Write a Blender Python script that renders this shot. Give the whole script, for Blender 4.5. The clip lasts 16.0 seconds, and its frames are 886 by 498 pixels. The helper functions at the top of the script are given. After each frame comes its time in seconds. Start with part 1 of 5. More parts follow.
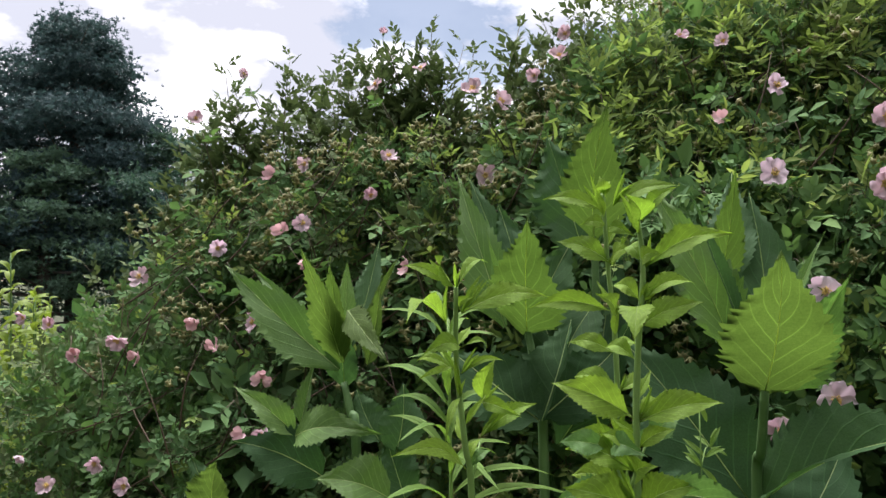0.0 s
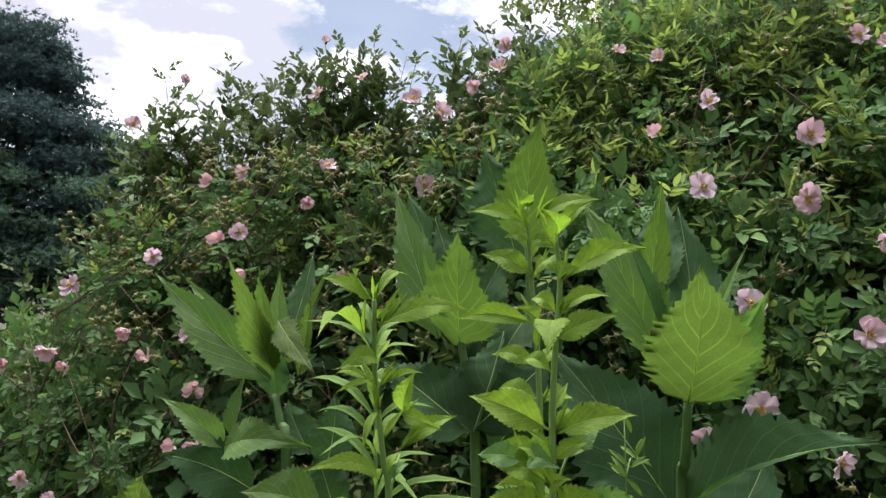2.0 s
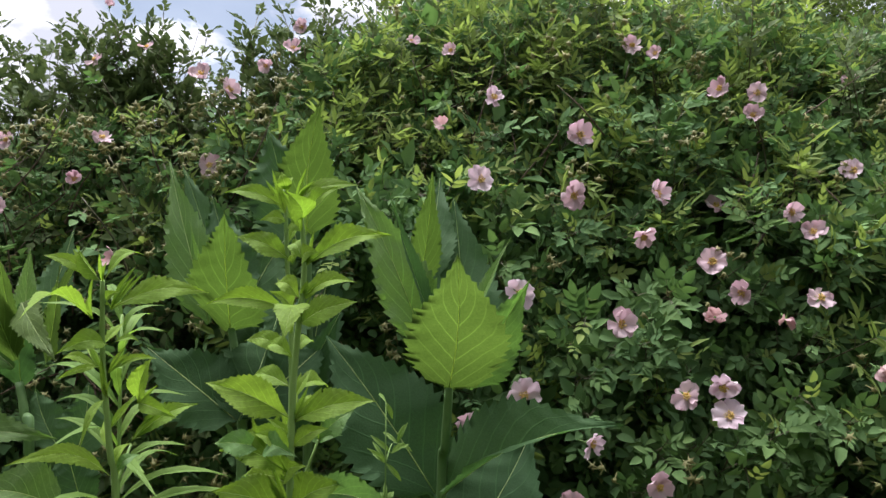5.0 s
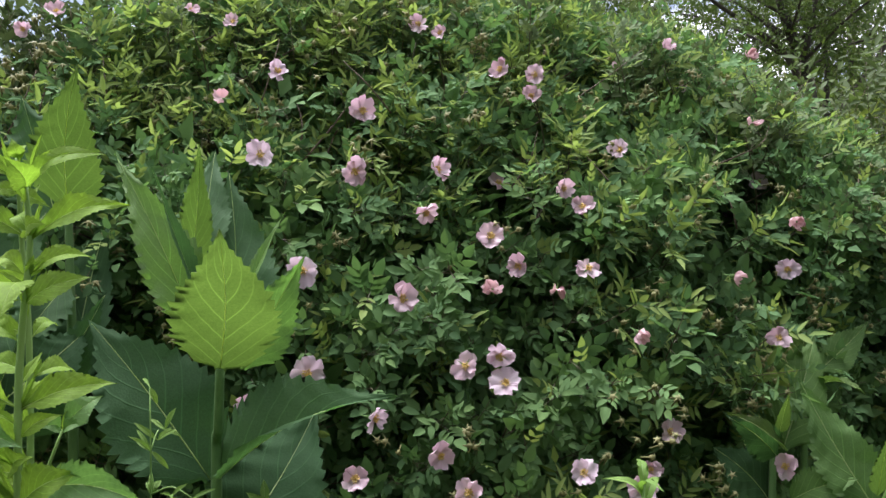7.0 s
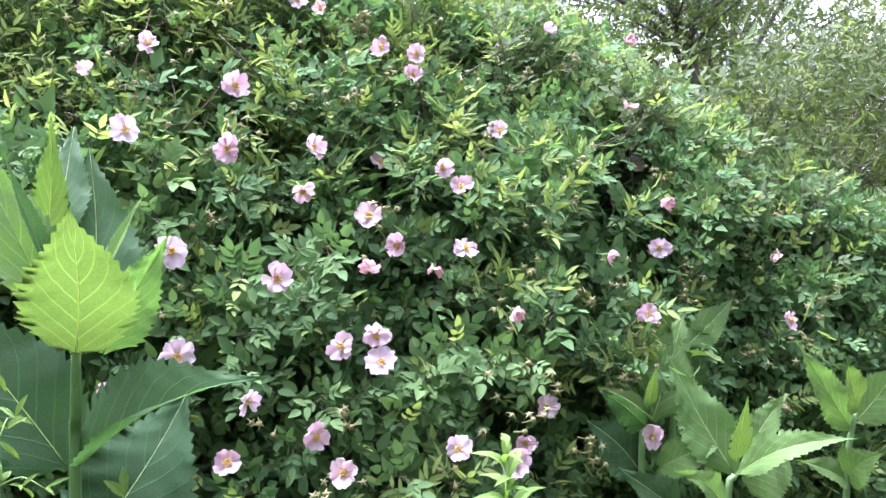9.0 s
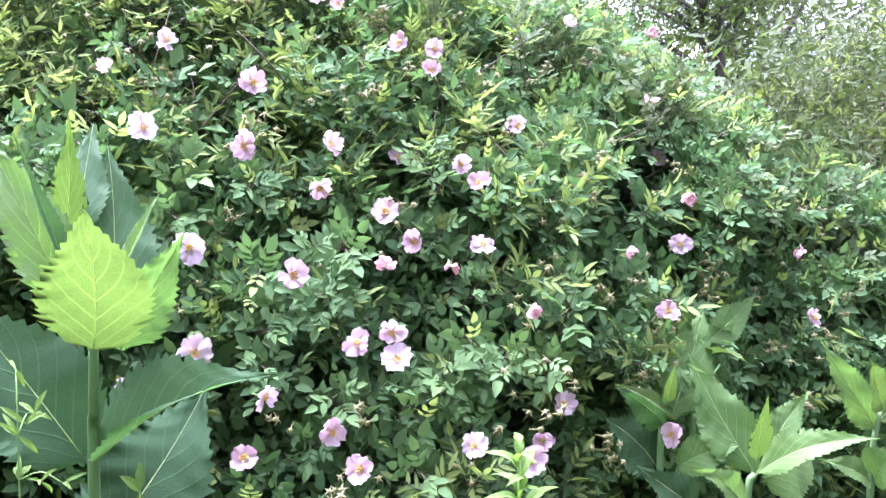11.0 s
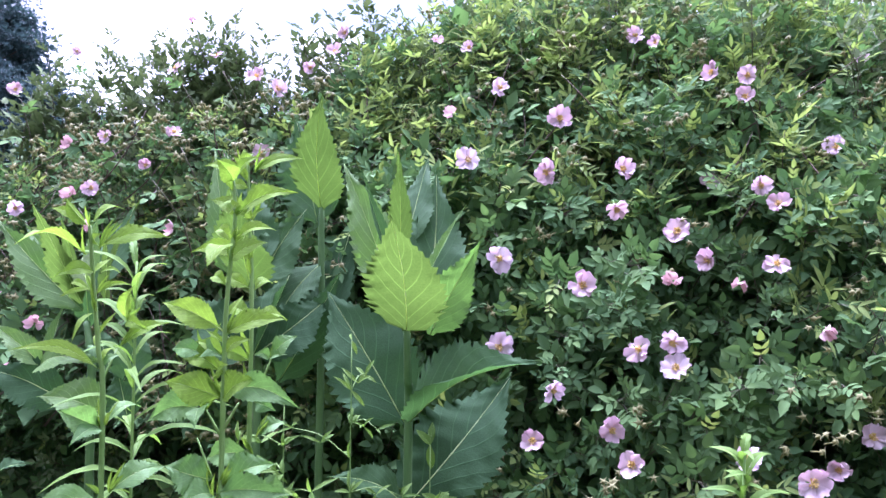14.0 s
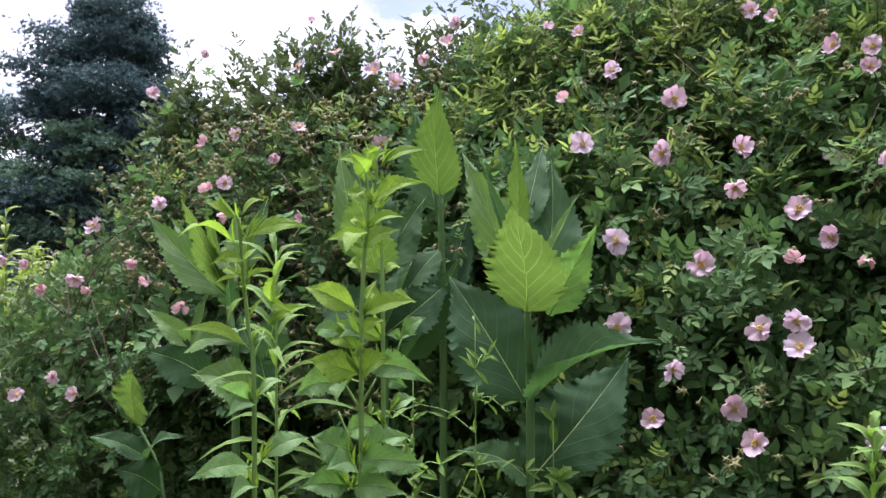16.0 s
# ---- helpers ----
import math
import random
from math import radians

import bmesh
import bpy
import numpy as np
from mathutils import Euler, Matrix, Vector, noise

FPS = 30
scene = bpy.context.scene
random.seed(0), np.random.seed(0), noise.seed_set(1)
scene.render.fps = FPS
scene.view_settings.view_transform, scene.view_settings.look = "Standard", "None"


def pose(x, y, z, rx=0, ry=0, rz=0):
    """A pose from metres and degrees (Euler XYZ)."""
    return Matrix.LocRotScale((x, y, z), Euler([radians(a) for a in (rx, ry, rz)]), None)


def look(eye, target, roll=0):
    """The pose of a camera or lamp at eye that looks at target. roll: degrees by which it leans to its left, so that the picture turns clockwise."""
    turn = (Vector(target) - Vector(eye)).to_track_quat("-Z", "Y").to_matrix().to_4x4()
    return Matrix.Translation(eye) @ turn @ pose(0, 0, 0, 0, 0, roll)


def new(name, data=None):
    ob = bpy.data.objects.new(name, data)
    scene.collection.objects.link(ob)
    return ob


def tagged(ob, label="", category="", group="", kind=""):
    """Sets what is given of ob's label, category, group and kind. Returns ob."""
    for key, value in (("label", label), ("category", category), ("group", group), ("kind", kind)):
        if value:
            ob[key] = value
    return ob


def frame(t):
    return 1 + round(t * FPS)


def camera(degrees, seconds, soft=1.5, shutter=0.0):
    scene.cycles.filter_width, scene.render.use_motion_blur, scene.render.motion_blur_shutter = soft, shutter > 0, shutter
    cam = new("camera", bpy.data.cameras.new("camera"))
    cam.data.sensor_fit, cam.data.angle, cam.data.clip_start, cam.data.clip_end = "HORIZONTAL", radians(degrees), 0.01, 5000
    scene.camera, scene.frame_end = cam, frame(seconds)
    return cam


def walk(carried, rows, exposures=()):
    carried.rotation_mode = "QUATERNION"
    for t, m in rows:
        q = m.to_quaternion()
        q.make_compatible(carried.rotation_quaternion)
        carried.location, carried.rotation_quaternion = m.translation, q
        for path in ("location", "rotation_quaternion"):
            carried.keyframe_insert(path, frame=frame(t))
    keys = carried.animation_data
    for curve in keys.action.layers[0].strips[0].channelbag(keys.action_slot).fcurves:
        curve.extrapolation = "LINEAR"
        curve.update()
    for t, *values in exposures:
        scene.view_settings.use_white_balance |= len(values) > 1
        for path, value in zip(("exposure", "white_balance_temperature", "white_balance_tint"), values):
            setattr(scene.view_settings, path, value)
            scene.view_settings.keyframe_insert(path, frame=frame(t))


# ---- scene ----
cam = camera(57.1, 16.0, 1.5)
PATH = [
    (0, (-0.064, -0.02, 1.442), (-0.667, 1.885, 1.5), -1.0),
    (0.5, (-0.054, -0.015, 1.444), (-0.641, 1.896, 1.505), -0.78),
    (1, (-0.042, -0.013, 1.444), (-0.582, 1.912, 1.517), -0.72),
    (1.5, (-0.035, -0.012, 1.446), (-0.567, 1.914, 1.521), -0.76),
    (2, (-0.03, -0.01, 1.446), (-0.529, 1.925, 1.522), -0.7),
    (2.5, (-0.021, -0.01, 1.447), (-0.472, 1.937, 1.518), -0.52),
    (3, (-0.011, -0.007, 1.448), (-0.383, 1.957, 1.518), -0.1),
    (3.5, (0.0, 0.0, 1.45), (-0.298, 1.977, 1.506), -0.21),
    (3.7, (0.001, 0.002, 1.453), (-0.272, 1.982, 1.503), 0.09),
    (5.8, (0.058, 0.014, 1.438), (0.153, 2.011, 1.484), 0.24),
    (6, (0.059, 0.01, 1.438), (0.2, 2.005, 1.478), 0.09),
    (6.5, (0.081, 0.014, 1.432), (0.336, 1.998, 1.449), -0.05),
    (7, (0.101, 0.02, 1.43), (0.471, 1.985, 1.441), -0.28),
    (7.5, (0.122, 0.02, 1.425), (0.572, 1.968, 1.435), -0.07),
    (8, (0.135, 0.02, 1.429), (0.662, 1.949, 1.427), -0.3),
    (8.5, (0.139, 0.014, 1.425), (0.723, 1.927, 1.412), -0.49),
    (8.7, (0.141, 0.014, 1.425), (0.743, 1.922, 1.401), -0.36),
    (10.8, (0.164, 0.011, 1.432), (0.716, 1.933, 1.379), -0.55),
    (11, (0.159, 0.013, 1.433), (0.701, 1.938, 1.379), -0.32),
    (11.5, (0.16, -0.017, 1.427), (0.645, 1.922, 1.351), 0.74),
    (12, (0.177, -0.089, 1.422), (0.508, 1.88, 1.309), 0.89),
    (12.5, (0.2, -0.138, 1.407), (0.309, 1.857, 1.308), 0.51),
    (13, (0.263, -0.145, 1.4), (0.117, 1.849, 1.362), 0.67),
    (13.5, (0.329, -0.15, 1.386), (0.01, 1.824, 1.412), 0.73),
    (14, (0.353, -0.158, 1.389), (-0.082, 1.794, 1.428), 1.13),
    (14.5, (0.348, -0.184, 1.391), (-0.155, 1.751, 1.417), 1.1),
    (15, (0.347, -0.198, 1.387), (-0.237, 1.715, 1.394), 0.57),
    (15.5, (0.343, -0.209, 1.388), (-0.311, 1.681, 1.393), 0.33),
    (16, (0.347, -0.214, 1.388), (-0.339, 1.665, 1.386), -0.02),
]
EXPOSURES = [(0, 0.98, 6150, 17), (6.0, 1.05, 6100, 16), (7.0, 1.26, 5900, 18), (8.0, 1.75, 5650, 24), (8.7, 2.37, 5450, 30), (11.0, 2.92, 5200, 41), (12.5, 3.02, 5000, 48),
             (13.2, 2.74, 4950, 48), (14.0, 2.16, 5050, 43), (14.6, 1.80, 5200, 37), (16.0, 1.46, 5700, 28)]
walk(cam, [(t, look(eye, aim, roll)) for t, eye, aim, roll in PATH], EXPOSURES)

# ---- sky and sun ----
SUN_AZIMUTH, SUN_HEIGHT = -35.0, 71.0     # degrees from +y towards +x, and above the horizon
world = bpy.data.worlds.new("sky")
scene.world = world
world.use_nodes = True
wn, wl = world.node_tree.nodes, world.node_tree.links
wn.clear()
w_out = wn.new("ShaderNodeOutputWorld")
w_bg = wn.new("ShaderNodeBackground")
w_sky = wn.new("ShaderNodeTexSky")
w_sky.sky_type = "NISHITA"
w_sky.sun_disc = False
w_sky.sun_elevation, w_sky.sun_rotation = radians(SUN_HEIGHT), radians(SUN_AZIMUTH)
w_blue = wn.new("ShaderNodeMix")
w_blue.data_type, w_blue.blend_type = "RGBA", "MULTIPLY"
w_blue.inputs[0].default_value = 1.0
w_blue.inputs[7].default_value = (0.090, 0.076, 0.063, 1)
w_co = wn.new("ShaderNodeTexCoord")
w_map = wn.new("ShaderNodeMapping")
w_map.inputs["Scale"].default_value = (1.0, 1.0, 1.9)
w_map.inputs["Location"].default_value = (0.62, 0.30, 0.17)
w_big = wn.new("ShaderNodeTexNoise")
w_big.inputs["Scale"].default_value, w_big.inputs["Detail"].default_value, w_big.inputs["Roughness"].default_value = 2.3, 10, 0.60
w_big.inputs["Distortion"].default_value = 0.25
w_cover = wn.new("ShaderNodeValToRGB")
w_cover.color_ramp.elements[0].position, w_cover.color_ramp.elements[1].position = 0.505, 0.565
w_cover.color_ramp.elements[0].color, w_cover.color_ramp.elements[1].color = (0.05, 0.05, 0.05, 1), (1, 1, 1, 1)
w_fine = wn.new("ShaderNodeTexNoise")
w_fine.inputs["Scale"].default_value, w_fine.inputs["Detail"].default_value = 8.0, 10
w_tone = wn.new("ShaderNodeValToRGB")
w_tone.color_ramp.elements[0].position, w_tone.color_ramp.elements[1].position = 0.38, 0.60
w_tone.color_ramp.elements[0].color, w_tone.color_ramp.elements[1].color = (0.41, 0.42, 0.45, 1), (0.98, 0.96, 0.935, 1)
w_mix = wn.new("ShaderNodeMix")
w_mix.data_type = "RGBA"
wl.new(w_co.outputs["Generated"], w_map.inputs["Vector"])
wl.new(w_map.outputs["Vector"], w_big.inputs["Vector"])
wl.new(w_map.outputs["Vector"], w_fine.inputs["Vector"])
w_edge = wn.new("ShaderNodeMath")
w_edge.operation, w_edge.inputs[1].default_value = "MULTIPLY_ADD", 0.16
w_rim = wn.new("ShaderNodeMath")
w_rim.operation, w_rim.inputs[1].default_value = "MULTIPLY_ADD", -1.1
wl.new(w_fine.outputs["Fac"], w_edge.inputs[0])
wl.new(w_big.outputs["Fac"], w_edge.inputs[2])
wl.new(w_edge.outputs[0], w_cover.inputs["Fac"])
wl.new(w_big.outputs["Fac"], w_rim.inputs[0])
wl.new(w_fine.outputs["Fac"], w_rim.inputs[2])
w_lift = wn.new("ShaderNodeMath")
w_lift.operation, w_lift.inputs[1].default_value = "ADD", 0.55
wl.new(w_rim.outputs[0], w_lift.inputs[0])
wl.new(w_lift.outputs[0], w_tone.inputs["Fac"])
wl.new(w_sky.outputs["Color"], w_blue.inputs[6])
wl.new(w_cover.outputs["Color"], w_mix.inputs[0])
wl.new(w_blue.outputs[2], w_mix.inputs[6])
wl.new(w_tone.outputs["Color"], w_mix.inputs[7])
wl.new(w_mix.outputs[2], w_bg.inputs["Color"])
w_bg.inputs["Strength"].default_value = 1.0
wl.new(w_bg.outputs["Background"], w_out.inputs["Surface"])

sun = new("sun", bpy.data.lights.new("sun", "SUN"))
sun.data.energy, sun.data.angle, sun.data.color = 5.2, radians(42), (1.0, 0.97, 0.92)
sa, sh = radians(SUN_AZIMUTH), radians(SUN_HEIGHT)
sun.matrix_world = look((math.sin(sa) * math.cos(sh) * 30, math.cos(sa) * math.cos(sh) * 30, math.sin(sh) * 30), (0, 0, 0))


# ---- materials ----
def leaf_material(name, dark, light, through_colour, thin=0.35, rough=0.5, grain=60.0, relief=0.15, sheen=0.22, net=0.0):
    """A leaf: matt to satin, with light that comes through it, patchy in two sizes and varied from leaf to leaf."""
    m = bpy.data.materials.new(name)
    m.use_nodes = True
    n, l = m.node_tree.nodes, m.node_tree.links
    n.clear()
    out = n.new("ShaderNodeOutputMaterial")
    body = n.new("ShaderNodeBsdfPrincipled")
    back = n.new("ShaderNodeBsdfTranslucent")
    mix = n.new("ShaderNodeMixShader")
    mix.inputs[0].default_value = thin
    geo = n.new("ShaderNodeNewGeometry")
    info = n.new("ShaderNodeObjectInfo")
    co = n.new("ShaderNodeTexCoord")
    patch = n.new("ShaderNodeTexNoise")
    patch.inputs["Scale"].default_value, patch.inputs["Detail"].default_value = 14.0, 3
    fine = n.new("ShaderNodeTexNoise")
    fine.inputs["Scale"].default_value, fine.inputs["Detail"].default_value = grain * 4, 4
    add = n.new("ShaderNodeMath")
    add.operation = "ADD"
    add2 = n.new("ShaderNodeMath")
    add2.operation = "MULTIPLY_ADD"
    add2.inputs[1].default_value, add2.inputs[2].default_value = 0.45, 0.0
    mul = n.new("ShaderNodeMath")
    mul.operation = "MULTIPLY_ADD"
    mul.inputs[1].default_value = 0.42
    ramp = n.new("ShaderNodeValToRGB")
    ramp.color_ramp.elements[0].position, ramp.color_ramp.elements[1].position = 0.3, 1.0
    ramp.color_ramp.elements[0].color, ramp.color_ramp.elements[1].color = (*dark, 1), (*light, 1)
    tint = n.new("ShaderNodeMix")
    tint.data_type, tint.blend_type = "RGBA", "MULTIPLY"
    tint.inputs[0].default_value = 1.0
    tint.inputs[7].default_value = (*through_colour, 1)
    bump = n.new("ShaderNodeBump")
    bump.inputs["Strength"].default_value, bump.inputs["Distance"].default_value = relief, 0.002
    l.new(co.outputs["Object"], patch.inputs["Vector"])
    l.new(co.outputs["Object"], fine.inputs["Vector"])
    l.new(geo.outputs["Random Per Island"], add.inputs[0])
    l.new(info.outputs["Random"], add.inputs[1])
    l.new(add.outputs[0], add2.inputs[0])
    l.new(patch.outputs["Fac"], mul.inputs[0])
    l.new(add2.outputs[0], mul.inputs[2])
    l.new(mul.outputs[0], ramp.inputs["Fac"])
    colour, height = ramp.outputs["Color"], fine.outputs["Fac"]
    if net:
        # straight side veins that leave the midrib at half a right angle, paler than the blade
        uv = n.new("ShaderNodeUVMap")
        uv.uv_map = "along_and_across"
        split = n.new("ShaderNodeSeparateXYZ")
        l.new(uv.outputs["UV"], split.inputs[0])

        def calc(operation, a, b=0.0, c=0.0):
            node = n.new("ShaderNodeMath")
            node.operation = operation
            for socket, value in zip(node.inputs, (a, b, c)):
                if isinstance(value, float):
                    socket.default_value = value
                else:
                    l.new(value, socket)
            return node.outputs[0]

        along = calc("MULTIPLY_ADD", split.outputs["Y"], -0.34, split.outputs["X"])
        warped = calc("MULTIPLY_ADD", patch.outputs["Fac"], 0.35, calc("MULTIPLY", along, 7.6))
        crest = calc("MULTIPLY", calc("ABSOLUTE", calc("SUBTRACT", calc("FRACT", warped), 0.5)), 2.0)
        line = n.new("ShaderNodeMapRange")
        line.interpolation_type = "SMOOTHSTEP"
        line.inputs["From Min"].default_value, line.inputs["From Max"].default_value = 0.84, 1.0
        l.new(crest, line.inputs["Value"])
        vein = calc("MULTIPLY", line.outputs["Result"], calc("MULTIPLY_ADD", split.outputs["Y"], -0.75, 1.0))
        mottle = calc("MULTIPLY_ADD", fine.outputs["Fac"], 0.55, 0.72)
        shade = n.new("ShaderNodeVectorMath")
        shade.operation = "SCALE"
        l.new(colour, shade.inputs[0])
        l.new(calc("MULTIPLY_ADD", vein, net, mottle), shade.inputs["Scale"])
        colour, height = shade.outputs["Vector"], calc("MULTIPLY_ADD", vein, 1.5, fine.outputs["Fac"])
    l.new(colour, body.inputs["Base Color"])
    l.new(colour, tint.inputs[6])
    l.new(tint.outputs[2], back.inputs["Color"])
    l.new(height, bump.inputs["Height"])
    l.new(bump.outputs["Normal"], body.inputs["Normal"])
    body.inputs["Roughness"].default_value = rough
    body.inputs["Specular IOR Level"].default_value = sheen
    l.new(body.outputs[0], mix.inputs[1])
    l.new(back.outputs[0], mix.inputs[2])
    l.new(mix.outputs[0], out.inputs["Surface"])
    return m


def solid_material(name, dark, light, rough=0.6, scale=30.0, relief=0.4, distance=0.002, stretch=(1, 1, 1)):
    """An opaque surface with broad patches, fine grain and relief."""
    m = bpy.data.materials.new(name)
    m.use_nodes = True
    n, l = m.node_tree.nodes, m.node_tree.links
    body = n["Principled BSDF"]
    co = n.new("ShaderNodeTexCoord")
    mp = n.new("ShaderNodeMapping")
    mp.inputs["Scale"].default_value = stretch
    big = n.new("ShaderNodeTexNoise")
    big.inputs["Scale"].default_value, big.inputs["Detail"].default_value = scale * 0.2, 4
    fine = n.new("ShaderNodeTexNoise")
    fine.inputs["Scale"].default_value, fine.inputs["Detail"].default_value = scale, 6
    half = n.new("ShaderNodeMix")
    half.inputs[0].default_value = 0.5
    ramp = n.new("ShaderNodeValToRGB")
    ramp.color_ramp.elements[0].position, ramp.color_ramp.elements[1].position = 0.36, 0.64
    ramp.color_ramp.elements[0].color, ramp.color_ramp.elements[1].color = (*dark, 1), (*light, 1)
    bump = n.new("ShaderNodeBump")
    bump.inputs["Strength"].default_value, bump.inputs["Distance"].default_value = relief, distance
    l.new(co.outputs["Object"], mp.inputs["Vector"])
    l.new(mp.outputs["Vector"], big.inputs["Vector"])
    l.new(mp.outputs["Vector"], fine.inputs["Vector"])
    l.new(big.outputs["Fac"], half.inputs[2])
    l.new(fine.outputs["Fac"], half.inputs[3])
    l.new(half.outputs[0], ramp.inputs["Fac"])
    l.new(ramp.outputs["Color"], body.inputs["Base Color"])
    l.new(fine.outputs["Fac"], bump.inputs["Height"])
    l.new(bump.outputs["Normal"], body.inputs["Normal"])
    body.inputs["Roughness"].default_value = rough
    body.inputs["Specular IOR Level"].default_value = 0.3
    return m


ROSE_LEAF = leaf_material("rose_leaf", (0.084, 0.158, 0.066), (0.158, 0.254, 0.088), (1.300, 1.450, 0.900), 0.26, 0.70, 60, 0.15, 0.06)
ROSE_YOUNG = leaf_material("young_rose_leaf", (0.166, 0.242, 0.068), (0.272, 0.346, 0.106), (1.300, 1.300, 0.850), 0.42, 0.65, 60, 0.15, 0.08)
BRONZE = leaf_material("bronze_rose_leaf", (0.088, 0.126, 0.058), (0.165, 0.210, 0.088), (1.2, 1.25, 0.9), 0.18, 0.70, 60, 0.15, 0.06)
YOUNG = leaf_material("young_cup_leaf", (0.056, 0.096, 0.023), (0.088, 0.135, 0.035), (1.240, 1.380, 0.747), 0.42, 0.6, 90, 0.5, 0.15, 0.8)
MATURE = leaf_material("mature_cup_leaf", (0.038, 0.084, 0.035), (0.065, 0.122, 0.049), (1.358, 1.600, 0.805), 0.36, 0.65, 90, 0.3, 0.08, 0.55)
FRESH = leaf_material("fresh_cup_leaf", (0.088, 0.170, 0.046), (0.144, 0.236, 0.068), (1.310, 1.500, 0.805), 0.44, 0.55, 90, 0.4, 0.2, 0.7)
VEIN = leaf_material("leaf_vein", (0.34, 0.44, 0.20), (0.44, 0.53, 0.27), (1.5, 1.5, 0.9), 0.50, 0.6)
HERB_LEAF = leaf_material("herb_leaf", (0.135, 0.232, 0.030), (0.208, 0.310, 0.048), (1.310, 1.400, 0.747), 0.44, 0.6, 90, 0.4, 0.12, 0.6)
HERB_LOW = leaf_material("lower_herb_leaf", (0.097, 0.195, 0.059), (0.160, 0.270, 0.087), (1.310, 1.500, 0.805), 0.38, 0.55, 90, 0.3, 0.22, 0.45)
FIELD_LEAF = leaf_material("field_leaf", (0.150, 0.225, 0.034), (0.235, 0.305, 0.052), (1.3, 1.3, 0.7), 0.45, 0.55, 90)
NARROW_LEAF = leaf_material("narrow_leaf", (0.110, 0.200, 0.045), (0.175, 0.275, 0.065), (1.4, 1.5, 0.7), 0.42, 0.6, 90, 0.2, 0.12)
OLIVE_LEAF = leaf_material("olive_leaf", (0.050, 0.076, 0.028), (0.092, 0.126, 0.042), (1.3, 1.4, 0.8), 0.36, 0.6, 60, 0.15, 0.12)
OLIVE_YOUNG = leaf_material("young_olive_leaf", (0.110, 0.150, 0.040), (0.188, 0.230, 0.060), (1.3, 1.35, 0.8), 0.45, 0.5)
TREE_LEAF = leaf_material("tree_leaf", (0.075, 0.115, 0.040), (0.15, 0.20, 0.065), (1.5, 1.6, 0.6), 0.35, 0.5)
FAR_NEEDLE = leaf_material("bluish_needle", (0.048, 0.100, 0.080), (0.105, 0.178, 0.112), (1.2, 1.3, 0.9), 0.30, 0.55)
NEEDLE = leaf_material("pine_needle", (0.028, 0.060, 0.064), (0.060, 0.104, 0.104), (1.2, 1.2, 1.0), 0.35, 0.5)
PETAL = leaf_material("rose_petal", (0.530, 0.365, 0.415), (0.660, 0.535, 0.562), (1.0, 0.84, 0.92), 0.32, 0.6, 120, 0.1)
PALE_PETAL = leaf_material("pale_rose_petal", (0.60, 0.45, 0.52), (0.72, 0.61, 0.65), (1.0, 0.9, 0.97), 0.38, 0.6, 120, 0.1)
FADED_PETAL = leaf_material("faded_petal", (0.42, 0.26, 0.28), (0.66, 0.48, 0.48), (1.0, 0.85, 0.85), 0.35, 0.7, 120, 0.2)
STAMEN = solid_material("stamen", (0.62, 0.41, 0.10), (0.82, 0.63, 0.24), 0.7, 900)
SEPAL = leaf_material("spent_sepal", (0.165, 0.170, 0.068), (0.305, 0.290, 0.130), (1.2, 1.1, 0.8), 0.25, 0.6)
TWIG = solid_material("rose_twig", (0.045, 0.055, 0.022), (0.11, 0.085, 0.045), 0.6, 120, 0.4, 0.001)
CANE = solid_material("rose_cane", (0.05, 0.032, 0.022), (0.13, 0.085, 0.055), 0.65, 90, 0.5, 0.001, (1, 1, 0.2))
CUP_STALK = solid_material("cup_stalk", (0.085, 0.165, 0.055), (0.145, 0.24, 0.085), 0.5, 140, 0.3, 0.0006, (1, 1, 0.1))
STALK = solid_material("green_stalk", (0.165, 0.280, 0.070), (0.262, 0.390, 0.119), 0.5, 140, 0.3, 0.0006, (0.970, 1.000, 0.115))
BARK = solid_material("bark", (0.035, 0.028, 0.022), (0.10, 0.085, 0.07), 0.85, 22, 1.0, 0.02, (1, 1, 0.25))
# for the unseen screen that holds back low sky light
SKY_BLOCKER = solid_material("sky_blocker_green", (0.022, 0.036, 0.014), (0.055, 0.080, 0.030), 0.8, 14, 1.0, 0.05)
SOIL = solid_material("meadow_ground", (0.022, 0.028, 0.012), (0.055, 0.066, 0.022), 0.9, 9, 0.8, 0.03)


# ---- building blocks ----
def array_mesh(name, verts, tris, mats, index=None, smooth=True, uv=None):
    """A mesh from arrays of corners and triangles."""
    me = bpy.data.meshes.new(name)
    verts, tris = np.asarray(verts, np.float32), np.asarray(tris, np.int32)
    me.vertices.add(len(verts))
    me.vertices.foreach_set("co", verts.ravel())
    me.loops.add(tris.size)
    me.loops.foreach_set("vertex_index", tris.ravel())
    me.polygons.add(len(tris))
    me.polygons.foreach_set("loop_start", np.arange(0, tris.size, 3, dtype=np.int32))
    if index is not None:
        me.polygons.foreach_set("material_index", np.asarray(index, np.int32))
    me.polygons.foreach_set("use_smooth", np.full(len(tris), smooth))
    for m in mats:
        me.materials.append(m)
    if uv is not None:
        layer = me.uv_layers.new(name="along_and_across")
        layer.data.foreach_set("uv", np.asarray(uv, np.float32)[tris.ravel()].ravel())
    me.update(calc_edges=True)
    return me


def thing(name, place, label, category, group="", kind=""):
    ob = new(name)
    ob.empty_display_size = 0.05
    ob.location = place
    return tagged(ob, label, category, group, kind)


